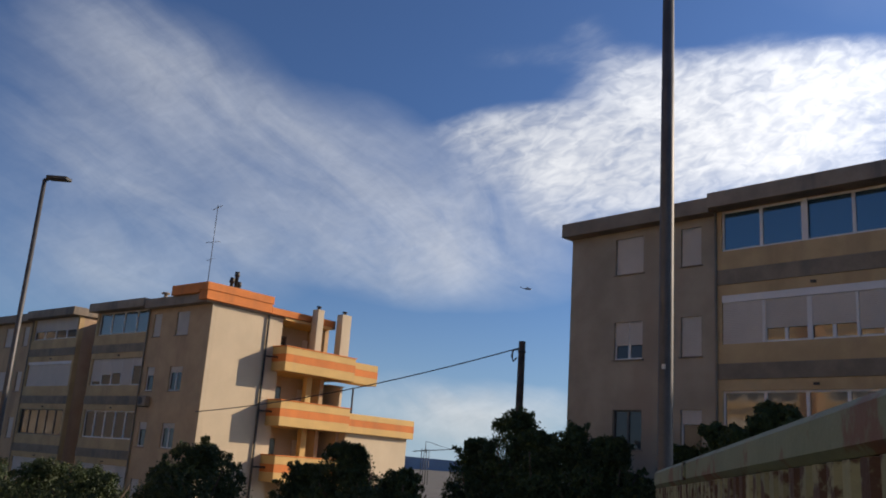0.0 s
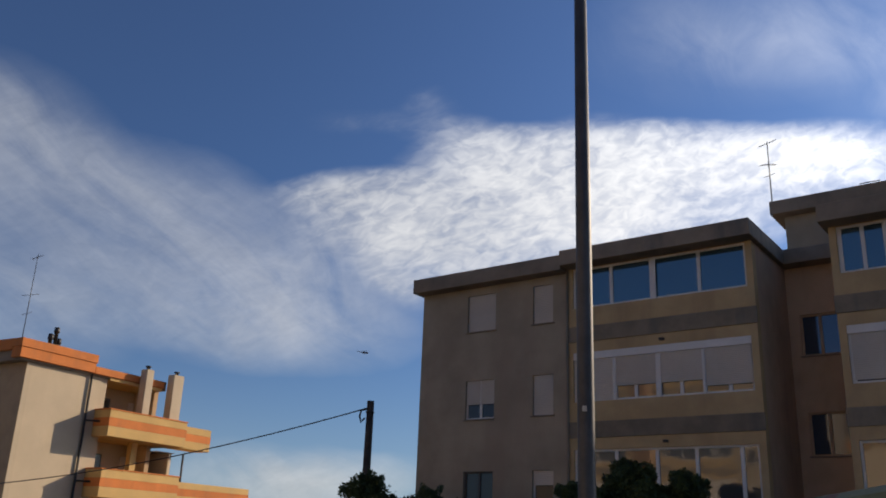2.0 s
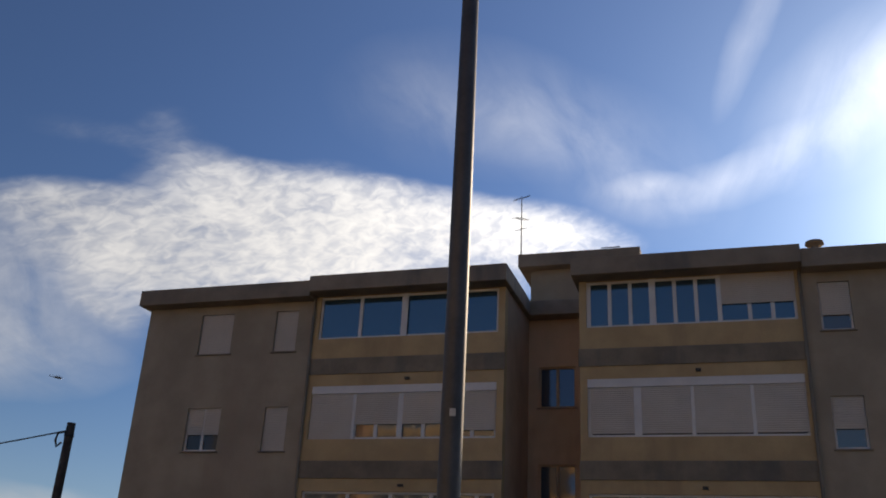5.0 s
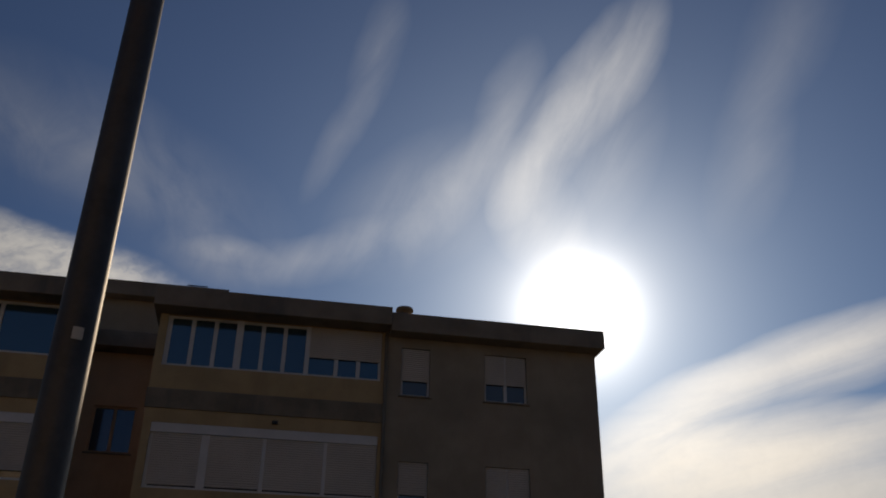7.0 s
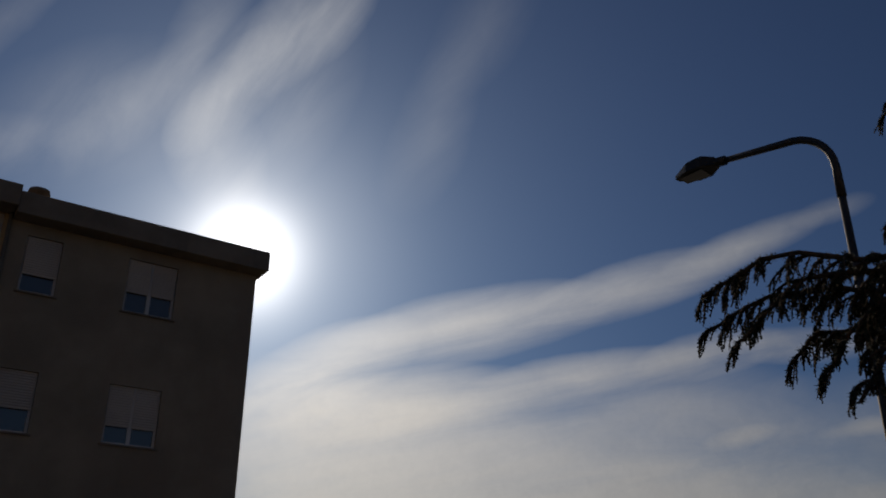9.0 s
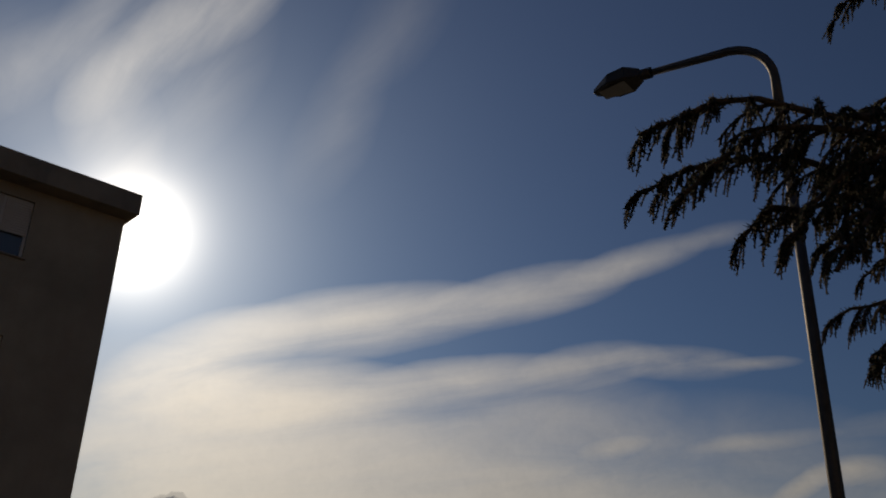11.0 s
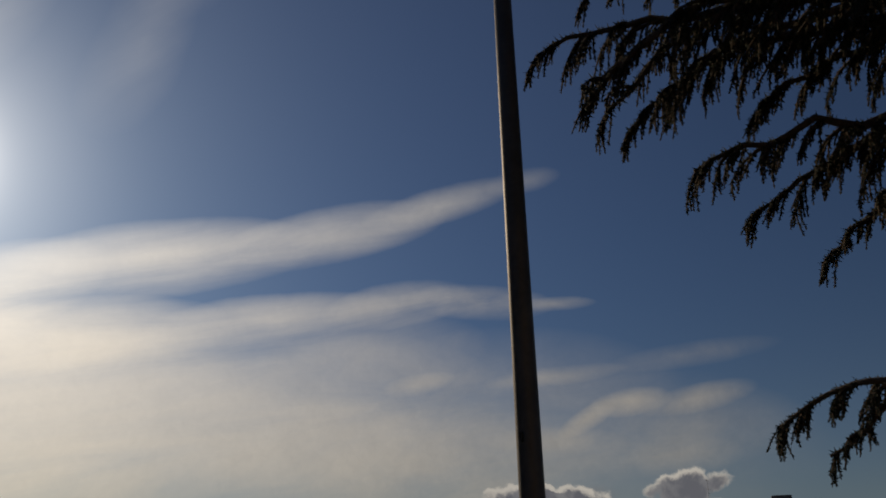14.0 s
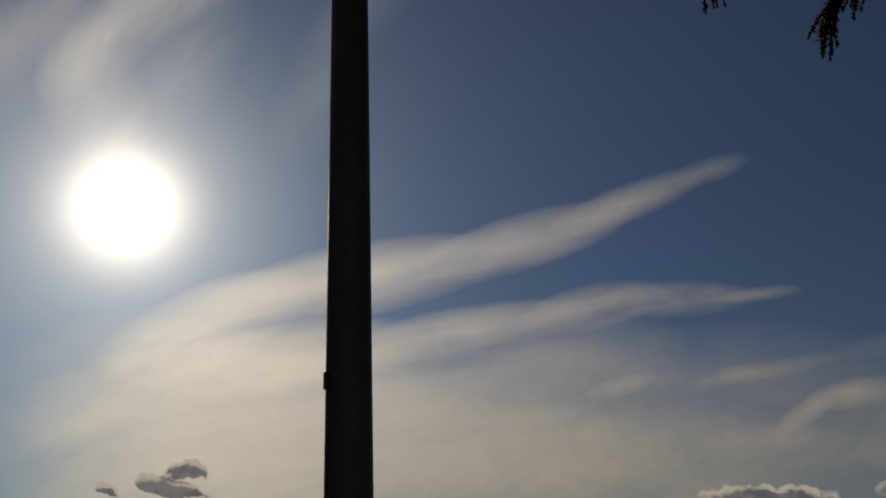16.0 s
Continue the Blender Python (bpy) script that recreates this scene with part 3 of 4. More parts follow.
def tv_antenna(name, m, tall, mat, label):
    mast_thing = empty(name, m, label, "aerial", "roof aerials")
    bm = bmesh.new()
    tube(bm, [(0, 0, 0), (0, 0, tall)], [0.025, 0.018], 8)
    part("mast", bm, mat, mast_thing)
    for z, half, turn in ((tall * 0.97, 0.3, 0.4), (tall * 0.62, 0.42, 1.2), (tall * 0.45, 0.22, 1.2)):
        bm = bmesh.new()
        c, s = math.cos(turn), math.sin(turn)
        tube(bm, [(-half * c, -half * s, z - 0.12), (half * c, half * s, z + 0.12)], [0.013, 0.013], 6)
        for k in range(7):
            q = -half + 2 * half * k / 6
            w = 0.16 - 0.012 * k
            tube(bm, [(q * c - w * s, q * s + w * c, z + 0.12 * q / half), (q * c + w * s, q * s - w * c, z + 0.12 * q / half)], [0.007, 0.007], 4)
        part("dipole_array", bm, mat, mast_thing)
    return mast_thing


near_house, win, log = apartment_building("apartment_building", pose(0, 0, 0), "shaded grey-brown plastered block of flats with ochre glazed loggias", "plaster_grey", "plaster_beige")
W4 = [6.2, 7.62, 9.05, 10.48, 11.9]
fit_windows(near_house, win, log, {
    "a": [dict(shut=1.0), dict(shut=0.62, bays=2), dict(bays=2, mat="frame_and_room_dark"), dict(shut=1.0)],
    "b": [dict(shut=1.0), dict(shut=1.0), dict(shut=0.35), dict(shut=1.0)],
    "c": [dict(shut=0.68, glass="glass"), dict(shut=0.62, glass="glass"), dict(shut=0.7, glass="glass"), dict(shut=1.0)],
    "d": [dict(shut=0.62, bays=2, glass="glass"), dict(shut=0.7, bays=2, glass="glass"), dict(shut=0.5, bays=2, glass="glass"), dict(shut=1.0)],
    "L": [dict(uneven=[6.2, 7.55, 8.92, 10.45, 11.9], glass="blue_glass", sill=False, deep=0.12, posts=[(8.98, 0.2)]),
          dict(uneven=[6.2, 7.62, 8.3, 9.0, 9.75, 10.45, 11.2, 11.9], shut=[1, 0.68, 0.68, 0.83], shut_edges=W4, glass="glass", sill=False, deep=0.12, box_top=0.24, posts=[(7.6, 0.1), (9.05, 0.16), (10.45, 0.08)]),
          dict(uneven=[6.2, 7.6, 8.9, 10.1, 11.4, 11.9], glass="glass", sill=False, deep=0.12), dict(bays=4, shut=1.0, sill=False)],
    "R": [dict(uneven=[14.5, 15.1, 15.67, 16.28, 16.88, 17.45, 18.05, 18.82, 19.4, 20.0], shut=[0, 0.62], shut_edges=[14.5, 18.05, 20.0], glass="blue_glass", sill=False, deep=0.12, posts=[(16.28, 0.18), (18.05, 0.12)]),
          dict(uneven=[14.5, 15.78, 17.2, 18.7, 20.0], shut=0.93, sill=False, deep=0.12, box_top=0.24, posts=[(15.78, 0.2), (17.2, 0.09), (18.7, 0.09)]),
          dict(bays=4, glass="glass", sill=False, deep=0.12), dict(bays=4, shut=1.0, sill=False)],
})
tv_antenna("tv_aerial", pose(11.12, 6.25, 14.06), 2.5, M["dark_steel"], "thin grey television aerial on the stair tower roof")

B2_POSE = pose(-22.16, -2.72, -1.0, 0, 0, 6.8) @ pose(-26, 0, 0)
far_house, _, _ = apartment_building("apartment_building", B2_POSE, "block of flats with a sunlit cream end and orange banded balconies", "plaster_brown", "plaster_beige", True)
fit_windows(far_house, win, log, {
    "a": [dict(shut=1.0)] * 4, "b": [dict(shut=1.0)] * 4,
    "c": [dict(shut=1.0), dict(shut=0.35), dict(shut=0.3), dict(shut=1.0)],
    "d": [dict(shut=1.0), dict(shut=0.25, bays=2), dict(shut=0.2, bays=2), dict(shut=1.0)],
    "L": [dict(bays=4, shut=0.6, sill=False), dict(bays=3, shut=1.0, sill=False, box_top=0.2), dict(bays=5, mat="frame_and_room_dark", sill=False), dict(bays=4, shut=1.0, sill=False)],
    "R": [dict(bays=4, glass="glass", sill=False), dict(bays=5, shut=[0.85, 0.6, 0.55, 1, 0.3], glass="glass", sill=False), dict(bays=5, glass="glass", sill=False), dict(bays=4, shut=1.0, sill=False)],
})


def balcony_end(house):
    """The sunlit end of the block: recessed balconies with banded parapets, terrace, flues and a pipe."""
    x, t = LONG, 0.3
    C, Y, O = M["cream"], M["yellow"], M["orange"]
    boxes("end_wall", [(x - t, x, t + 0.001, 4.9, BASE, TOP)], C, house, "sunlit cream end wall")
    boxes("corner_facing", [(x + 0.001, x + 0.012, 0.0, t, BASE, TOP - 0.1)], C, house)
    # loggia behind the balconies
    boxes("loggia_back", [(x - 2.2, x - 2.0, 4.9, 8.6, BASE, TOP - 0.02), (x - 2.2, x - 2.0, 8.6, 9.9, BASE, 7.1)], C, house)
    boxes("loggia_cheek", [(x - 2.0, x - 0.001, 4.7, 4.899, BASE, TOP - 0.02), (x - 2.0, x, 9.9, 10.1, BASE, 7.1)], C, house)
    boxes("rear_block", [(x - 12.0, x - 2.21, 8.91, 10.1, BASE, 7.1)], C, house)
    boxes("rear_roof", [(x - 12.1, x + 0.1, 8.905, 10.2, 7.101, 7.14)], M["roof"], house)
    boxes("pier", [(x - 0.35, x - 0.02, 7.2, 7.6, BASE, 7.4)], Y, house)
    boxes("floor_slab", [(x - 2.0, x + 0.2, 4.9, 8.58, 10.38, 10.54)], Y, house)
    for z in (7.4, 4.38, 1.36):
        boxes("floor_slab", [(x - 2.0, x - 0.001, 4.9, 9.85, z, z + 0.16)], Y, house)
    for k, (z0, z1, y1) in enumerate(((7.4, 8.75, 9.85), (4.38, 5.76, 9.75), (1.36, 2.76, 9.7))):
        para = boxes("balcony", [(x + 1.08, x + 1.2, 4.4, y1, z0, z0 + 0.52), (x + 1.08, x + 1.2, 4.4, y1, z0 + 0.95, z1), (x, x + 1.079, 4.4, 4.52, z0, z0 + 0.52), (x, x + 1.079, 4.4, 4.52, z0 + 0.95, z1),
                                (x, x + 1.079, y1 - 0.12, y1, z0, z1), (x, x + 1.08, 4.52, y1 - 0.12, z0, z0 + 0.15)], Y, house, "yellow plastered balcony parapet", 0.012)
        boxes("parapet_band", [(x + 1.085, x + 1.205, 4.395, y1 + 0.005, z0 + 0.522, z0 + 0.948), (x, x + 1.084, 4.395, 4.515, z0 + 0.522, z0 + 0.948)], O, para, "orange band")
        boxes("coping", [(x + 1.05, x + 1.23, 4.37, y1 + 0.03, z1 + 0.002, z1 + 0.06), (x, x + 1.049, 4.37, 4.55, z1 + 0.002, z1 + 0.06)], O, para, "thin orange coping")
        dr = boxes("balcony_door", [(x - 1.99, x - 1.93, 5.5, 6.9, z0 + 0.17, z0 + 2.4)], M["frame_and_room_dark"], house, "dark balcony door")
        boxes("pane", [(x - 1.925, x - 1.915, 5.6, 6.15, z0 + 0.3, z0 + 2.3), (x - 1.925, x - 1.915, 6.25, 6.8, z0 + 0.3, z0 + 2.3)], M["dark_glass"], dr)
        boxes("balcony_door", [(x - 1.99, x - 1.93, 8.2, 9.2, z0 + 0.17, z0 + 2.4)], M["frame"], house)
        bm = bmesh.new()
        tube(bm, [(x + 0.09, 3.8, z0 + 0.75), (x + 0.3, 4.1, z0 + 0.75), (x + 0.5, 4.4, z0 + 0.75)], [0.05] * 3, 8)
        part("drain_branch", bm, M["dark_steel"], house, "dark drain branch")
    # stepped upper balcony
    side = boxes("balcony", [(x + 0.6, x + 0.72, 9.86, 12.3, 7.4, 7.85), (x + 0.6, x + 0.72, 9.86, 12.3, 8.25, 8.65), (x - 0.4, x + 0.6, 12.18, 12.3, 7.4, 8.65), (x - 0.4, x + 0.6, 9.86, 12.18, 7.4, 7.55)], Y, house, "yellow plastered side balcony", 0.012)
    boxes("parapet_band", [(x + 0.605, x + 0.725, 9.86, 12.305, 7.852, 8.248)], O, side, "orange band")
    # lower wing with a roof terrace
    wing = boxes("wing", [(x - 4.0, x + 0.6, 10.102, 15.6, BASE, 4.4)], C, house, "cream lower wing")
    boxes("terrace_parapet", [(x - 4.0, x + 0.9, 10.0, 15.9, 4.402, 4.8), (x - 4.0, x + 0.9, 10.0, 15.9, 5.2, 5.55)], Y, wing, "yellow terrace parapet", 0.012)
    boxes("parapet_band", [(x - 4.0, x + 0.905, 9.995, 15.905, 4.802, 5.198)], O, wing, "orange band")
    # roof fascia in two steps
    boxes("fascia", [(x - 0.4, x + 0.34, -0.7, 3.85, TOP + 0.53, TOP + 0.95), (x - 3.0, x - 0.401, -0.7, -0.4, TOP + 0.40, TOP + 0.95), (x - 0.4, x + 0.3, -0.66, 3.8, TOP + 0.02, TOP + 0.525)], O, house, "orange roof fascia", 0.012)
    boxes("fascia", [(x - 2.2, x + 0.3, 3.81, 8.6, TOP + 0.0, TOP + 0.36)], O, house, "orange roof fascia", 0.012)
    # flues
    for y0, y1, top in ((6.75, 7.25, 11.3), (8.75, 9.5, 11.35)):
        flue = boxes("flue", [(x + 0.35, x + 0.85, y0, y1, 8.3, top)], C, house, "cream plastered flue", 0.015)
        bm = bmesh.new()
        ym = (y0 + y1) / 2
        tube(bm, [(x + 0.6, ym, top - 0.02), (x + 0.6, ym, top + 0.14), (x + 0.6, ym, top + 0.16), (x + 0.6, ym, top + 0.22)], [0.09, 0.09, 0.17, 0.15], 10)
        part("cowl", bm, M["dark_steel"], flue, "dark flue cowl")
    for y, z in ((1.9, 12.35), (2.2, 12.75), (2.4, 12.2)):
        bm = bmesh.new()
        tube(bm, [(x - 1.2, y, TOP + 0.5), (x - 1.2, y, z - 0.3), (x - 1.2, y, z - 0.28), (x - 1.2, y, z)], [0.1, 0.1, 0.15, 0.13], 10)
        part("flue_pipe", bm, M["dark_steel"], house, "dark metal flue pipe")
    boxes("flue_base", [(x - 1.7, x - 0.7, 1.4, 2.9, TOP + 0.43, TOP + 1.2)], M["roof"], house)
    bm = bmesh.new()
    tube(bm, [(x + 0.09, 3.8, TOP), (x + 0.09, 3.8, BASE)], [0.06, 0.06], 8)
    part("downpipe", bm, M["dark_steel"], house, "dark brown downpipe")
    bm = bmesh.new()
    tube(bm, [(x + 0.72, 10.3, 7.1), (x + 0.72, 10.3, 4.8)], [0.06, 0.06], 8)
    part("downpipe", bm, M["dark_steel"], house, "dark brown downpipe")


balcony_end(far_house)
tv_antenna("tv_aerial", B2_POSE @ pose(21.6, 2.5, TOP + 0.55), 6.2, M["dark_steel"], "tall thin television aerial on the far block's roof")

# a third block behind the walk, whose sunlit end shows in the loggia panes
mirror_house = copy_thing(far_house, pose(12, -42, 5.0, 0, 0, 90) @ pose(-26, -6, 0))
front_mirror = copy_thing(near_house, pose(4, -40, 5.5, 0, 0, 180))
side_mirror = copy_thing(near_house, pose(-80, -34, 3.0, 0, 0, 172))
tagged(side_mirror, "sunlit plastered block of flats at the end of the road", "apartment building")
tagged(front_mirror, "sunlit plastered block of flats across the road", "apartment building")
tagged(mirror_house, "sunlit block of flats with orange banded balconies across the road", "apartment building")

# ---- street furniture ----


def sticker_on(pole, z, ang, r):
    bm = bmesh.new()
    n = 5
    for k in range(n):
        a0, a1 = ang + 0.10 * (k - n / 2), ang + 0.10 * (k + 1 - n / 2)
        q = [bm.verts.new((r * math.cos(a), r * math.sin(a), zz)) for a, zz in ((a0, z - 0.02), (a1, z - 0.02), (a1, z + 0.02), (a0, z + 0.02))]
        bm.faces.new(q)
    return part("label_plate", bm, M["sticker"], pole, "small pale sticker")


def curved_lamp(m, tall, reach, arm_way, label, mark=None, fat=1.0):
    """A tapered steel pole that bends over into an arm with a flat lantern."""
    lamp = empty("street_lamp", m, label, "street lamp", "street lamps")
    bm = bmesh.new()
    tube(bm, [(0, 0, -0.3), (0, 0, 1.2), (0, 0, tall * 0.55), (0, 0, tall - 0.75)], [0.068 * fat, 0.065 * fat, 0.059 * fat ** 1.4, 0.048 * fat ** 1.6], 20)
    part("pole", bm, M["steel"], lamp, "tapered grey galvanised steel pole")
    c, s = math.cos(arm_way), math.sin(arm_way)
    pts = [(0, 0, tall - 0.75)]
    for k in range(9):
        a = math.pi / 2 * k / 8
        r = 0.42
        pts.append((c * r * (1 - math.cos(a)), s * r * (1 - math.cos(a)), tall - 0.45 + r * math.sin(a)))
    pts.append((c * reach * 0.7, s * reach * 0.7, tall + 0.05))
    bm = bmesh.new()
    tube(bm, pts, [0.042] + [0.036] * 9 + [0.03], 14)
    part("arm", bm, M["steel"], lamp, "curved steel arm")
    bm = bmesh.new()
    tube(bm, [(c * reach * 0.66, s * reach * 0.66, tall + 0.045), (c * reach * 0.76, s * reach * 0.76, tall + 0.06)], [0.05, 0.05], 12)
    part("collar", bm, M["dark_steel"], lamp)
    bm = bmesh.new()
    rings = []
    for q, w, up, dn in ((0.72, 0.05, 0.05, 0.05), (0.80, 0.13, 0.085, 0.06), (0.9, 0.135, 0.07, 0.055), (1.02, 0.035, 0.015, 0.03)):
        d = reach * q
        rings.append([bm.verts.new((c * d - s * a, s * d + c * a, tall + 0.06 + b)) for a, b in ((-w, -dn), (w, -dn), (w * 0.8, up), (-w * 0.8, up))])
    for r0, r1 in zip(rings, rings[1:]):
        for k in range(4):
            bm.faces.new((r0[k], r0[(k + 1) % 4], r1[(k + 1) % 4], r1[k]))
    bm.faces.new(rings[0][::-1]), bm.faces.new(rings[-1])
    head = part("lantern", bm, M["dark_steel"], lamp, "flat dark lantern", 0.01)
    bm = bmesh.new()
    d0, d1, w = reach * 0.8, reach * 0.97, 0.1
    bm.faces.new([bm.verts.new((c * d - s * a, s * d + c * a, tall - 0.008)) for d, a in ((d0, -w), (d1, -w * 0.7), (d1, w * 0.7), (d0, w))])
    part("lens", bm, M["lamp_glass"], head)
    bm = bmesh.new()
    tube(bm, [(0, 0, -0.05), (0, 0, 0.12)], [0.11, 0.1], 16)
    part("base_collar", bm, M["dark_steel"], lamp)
    if mark:
        sticker_on(lamp, *mark)
    return lamp


curved_lamp(pose(16.58, -19.36, 0), 7.4, 1.5, 2.2, "tall grey steel street lamp beside the skip", (2.6, -1.25, 0.066))
lamp2 = curved_lamp(pose(24.77, -16.38, 0), 6.17, 1.56, 1.72, "grey steel street lamp with a curved arm under a cedar", None, 0.79)
boxes("strap_lug", [(-0.06, -0.045, -0.005, 0.005, 1.905, 1.94)], M["dark_steel"], lamp2)


def straight_lamp(m, tall, way):
    lamp = empty("street_lamp", m, "slender grey street lamp with a flat lantern", "street lamp", "street lamps")
    bm = bmesh.new()
    tube(bm, [(0, 0, -3), (0, 0, tall)], [0.085, 0.05], 14)
    part("pole", bm, M["steel"], lamp)
    c, s = math.cos(way), math.sin(way)
    bm = bmesh.new()
    tube(bm, [(0, 0, tall - 0.02), (c * 0.15, s * 0.15, tall + 0.03)], [0.045, 0.04], 10)
    part("bracket", bm, M["dark_steel"], lamp)
    bm = bmesh.new()
    box(bm, 0.1, 0.68, -0.13, 0.13, -0.03, 0.06)
    head = part("lantern", bm, M["dark_steel"], lamp, "flat dark lantern", 0.02)
    head.matrix_local = pose(0, 0, tall + 0.03, 0, 4, math.degrees(way))


straight_lamp(pose(-1.6, -18.75, 0), 7.95, math.radians(35))


def wood_pole(m, tall):
    thing = empty("utility_pole", m, "dark creosoted wooden utility pole by the flats", "utility pole")
    bm = bmesh.new()
    tube(bm, [(0, 0, -3), (0, 0, tall * 0.5), (0, 0, tall)], [0.16, 0.14, 0.125], 14)
    part("pole", bm, M["wood"], thing)
    bm = bmesh.new()
    tube(bm, [(0, 0, tall - 0.42), (0, 0, tall - 0.36)], [0.15, 0.15], 14)
    part("steel_band", bm, M["dark_steel"], thing)
    bm = bmesh.new()
    tube(bm, [(-0.05, -0.13, tall - 0.3), (-0.25, -0.2, tall - 0.34), (-0.3, -0.2, tall - 0.55), (-0.22, -0.2, tall - 0.75), (-0.1, -0.16, tall - 0.62)], [0.035] * 5, 8)
    part("cable_coil", bm, M["cable"], thing, "coil of spare cable")
    return thing


wood_pole(pose(-1.19, -1.28, 0), 6.45)


def hung_cable(a, b, sag, r=0.022):
    bm = bmesh.new()
    pts = [Vector(a).lerp(Vector(b), k / 24) - Vector((0, 0, 4 * sag * (k / 24) * (1 - k / 24))) for k in range(25)]
    tube(bm, pts, [r] * 25, 6)
    return tagged(part("overhead_cable", bm, M["cable"]), "black overhead cable from the pole to the far block", "cable")



def ac_unit(m, label):
    unit = empty("air_conditioner", m, label, "air conditioner")
    boxes("casing", [(0, 0.78, -0.36, -0.06, 0, 0.54)], M["roof"], unit, "", 0.02)
    boxes("bracket", [(0.1, 0.14, -0.34, 0.0, -0.06, -0.002)], M["dark_steel"], unit)
    boxes("bracket", [(0.64, 0.68, -0.34, 0.0, -0.06, -0.002)], M["dark_steel"], unit)
    bm = bmesh.new()
    tube(bm, [(0.3, -0.362, 0.27), (0.3, -0.375, 0.27)], [0.21, 0.2], 18)
    part("fan_grille", bm, M["dark_steel"], unit, "round dark fan grille")


ac_unit(B2_POSE @ pose(20.6, 0, 4.95), "outdoor air conditioner unit fixed under a window")

hung_cable((-1.25, -1.35, 6.2), (-22.3, -2.85, 3.7), 0.35)

# ---- skip beside the walk ----


def skip():
    p0, p1 = Vector((18.04, -21.66, 0)), Vector((20.17, -24.38, 0))
    way = (p1 - p0).normalized()
    turn = math.degrees(math.atan2(way.y, way.x))
    thing = empty("waste_skip", pose(p0.x, p0.y, 0, 0, 0, turn) @ pose(0, 0, -0.02, 0, -1.3, 0), "faded green steel waste skip streaked with rust", "skip")
    L, Wd, H = 4.6, 1.5, 1.75
    boxes("floor_plate", [(0.02, L - 0.02, 0.02, Wd - 0.02, 0.08, 0.14)], M["rust"], thing)
    boxes("skid", [(0.3, L - 0.3, 0.25, 0.4, 0.0, 0.078)], M["dark_steel"], thing)
    boxes("skid", [(0.3, L - 0.3, Wd - 0.4, Wd - 0.25, 0.0, 0.078)], M["dark_steel"], thing)
    for nm, row in (("long_side", (0.0, L, 0.05, 0.06, 0.14, H - 0.085)), ("long_side", (0.0, L, Wd - 0.06, Wd - 0.05, 0.14, H - 0.085)), ("short_side", (0.05, 0.06, 0.061, Wd - 0.061, 0.14, H - 0.085)), ("short_side", (L - 0.06, L - 0.05, 0.061, Wd - 0.061, 0.14, H - 0.085))):
        boxes(nm, [row], M["dark_steel"], thing, "rusty ribbed steel sheet")
    rail = boxes("top_rail", [(-0.02, L + 0.02, -0.03, 0.09, H - 0.085, H), (-0.02, L + 0.02, Wd - 0.09, Wd + 0.03, H - 0.085, H), (-0.02, 0.1, 0.091, Wd - 0.091, H - 0.085, H), (L - 0.1, L + 0.02, 0.091, Wd - 0.091, H - 0.085, H)], M["green"], thing, "faded green hollow top rail", 0.015)
    bm = bmesh.new()
    box(bm, -0.033, 0.033, -0.024, 0.048, 0.14, H - 0.088)
    rib_me = bpy.data.meshes.new("rib")
    bmesh.ops.bevel(bm, geom=[e for e in bm.edges if abs(e.verts[0].co.z - e.verts[1].co.z) > 0.5], offset=0.012, segments=1, affect="EDGES")
    bm.to_mesh(rib_me)
    bm.free()
    rib_me.materials.append(M["rust"])
    for k in range(int(L / 0.09)):
        for y, a in ((0.0, 0), (Wd, 180)):
            ob = new("rib", rib_me)
            ob.parent = thing
            ob.matrix_local = pose(0.04 + 0.09 * k, y, 0, 0, 0, a)
    for k in range(15):
        ob = new("rib", rib_me)
        ob.parent = thing
        ob.matrix_local = pose(0.0, 0.1 + 0.09 * k, 0, 0, 0, -90)
    for x in (1.32,):
        boxes("weld_plate", [(x, x + 0.05, -0.04, -0.031, H - 0.075, H - 0.012)], M["rust"], rail, "rust-eaten plate")
    return thing


skip()

# ---- trees ----


def leaf_cloud(name, centres, count, size, mat, parent, seed, flat=0.0):
    """Many small leaves round the given clump centres."""
    rng = np.random.default_rng(seed)
    c = np.array(centres)[rng.integers(0, len(centres), count)]

    def unit(v):
        return v / (np.linalg.norm(v, axis=1, keepdims=True) + 1e-9)

    d = unit(rng.normal(size=(count, 3)))
    p = c[:, :3] + d * c[:, 3:4] * rng.uniform(0.35, 1.0, (count, 1)) ** 0.6 * np.array([1, 1, 0.95])
    a = unit(rng.normal(size=(count, 3)) + d * 0.5 + np.array([0, 0, 0.35]))
    w = unit(np.cross(a, rng.normal(size=(count, 3))))
    size = size * rng.uniform(0.6, 1.35, (count, 1))
    verts = np.stack([p, p + a * size * 0.5 + w * size * 0.26, p + a * size, p + a * size * 0.5 - w * size * 0.26], 1).reshape(-1, 3).tolist()
    faces = np.arange(count * 4).reshape(-1, 4).tolist()
    me = bpy.data.meshes.new(name)
    me.from_pydata(verts, [], faces)
    me.materials.append(mat)
    ob = new(name, me)
    ob.parent = parent
    return ob


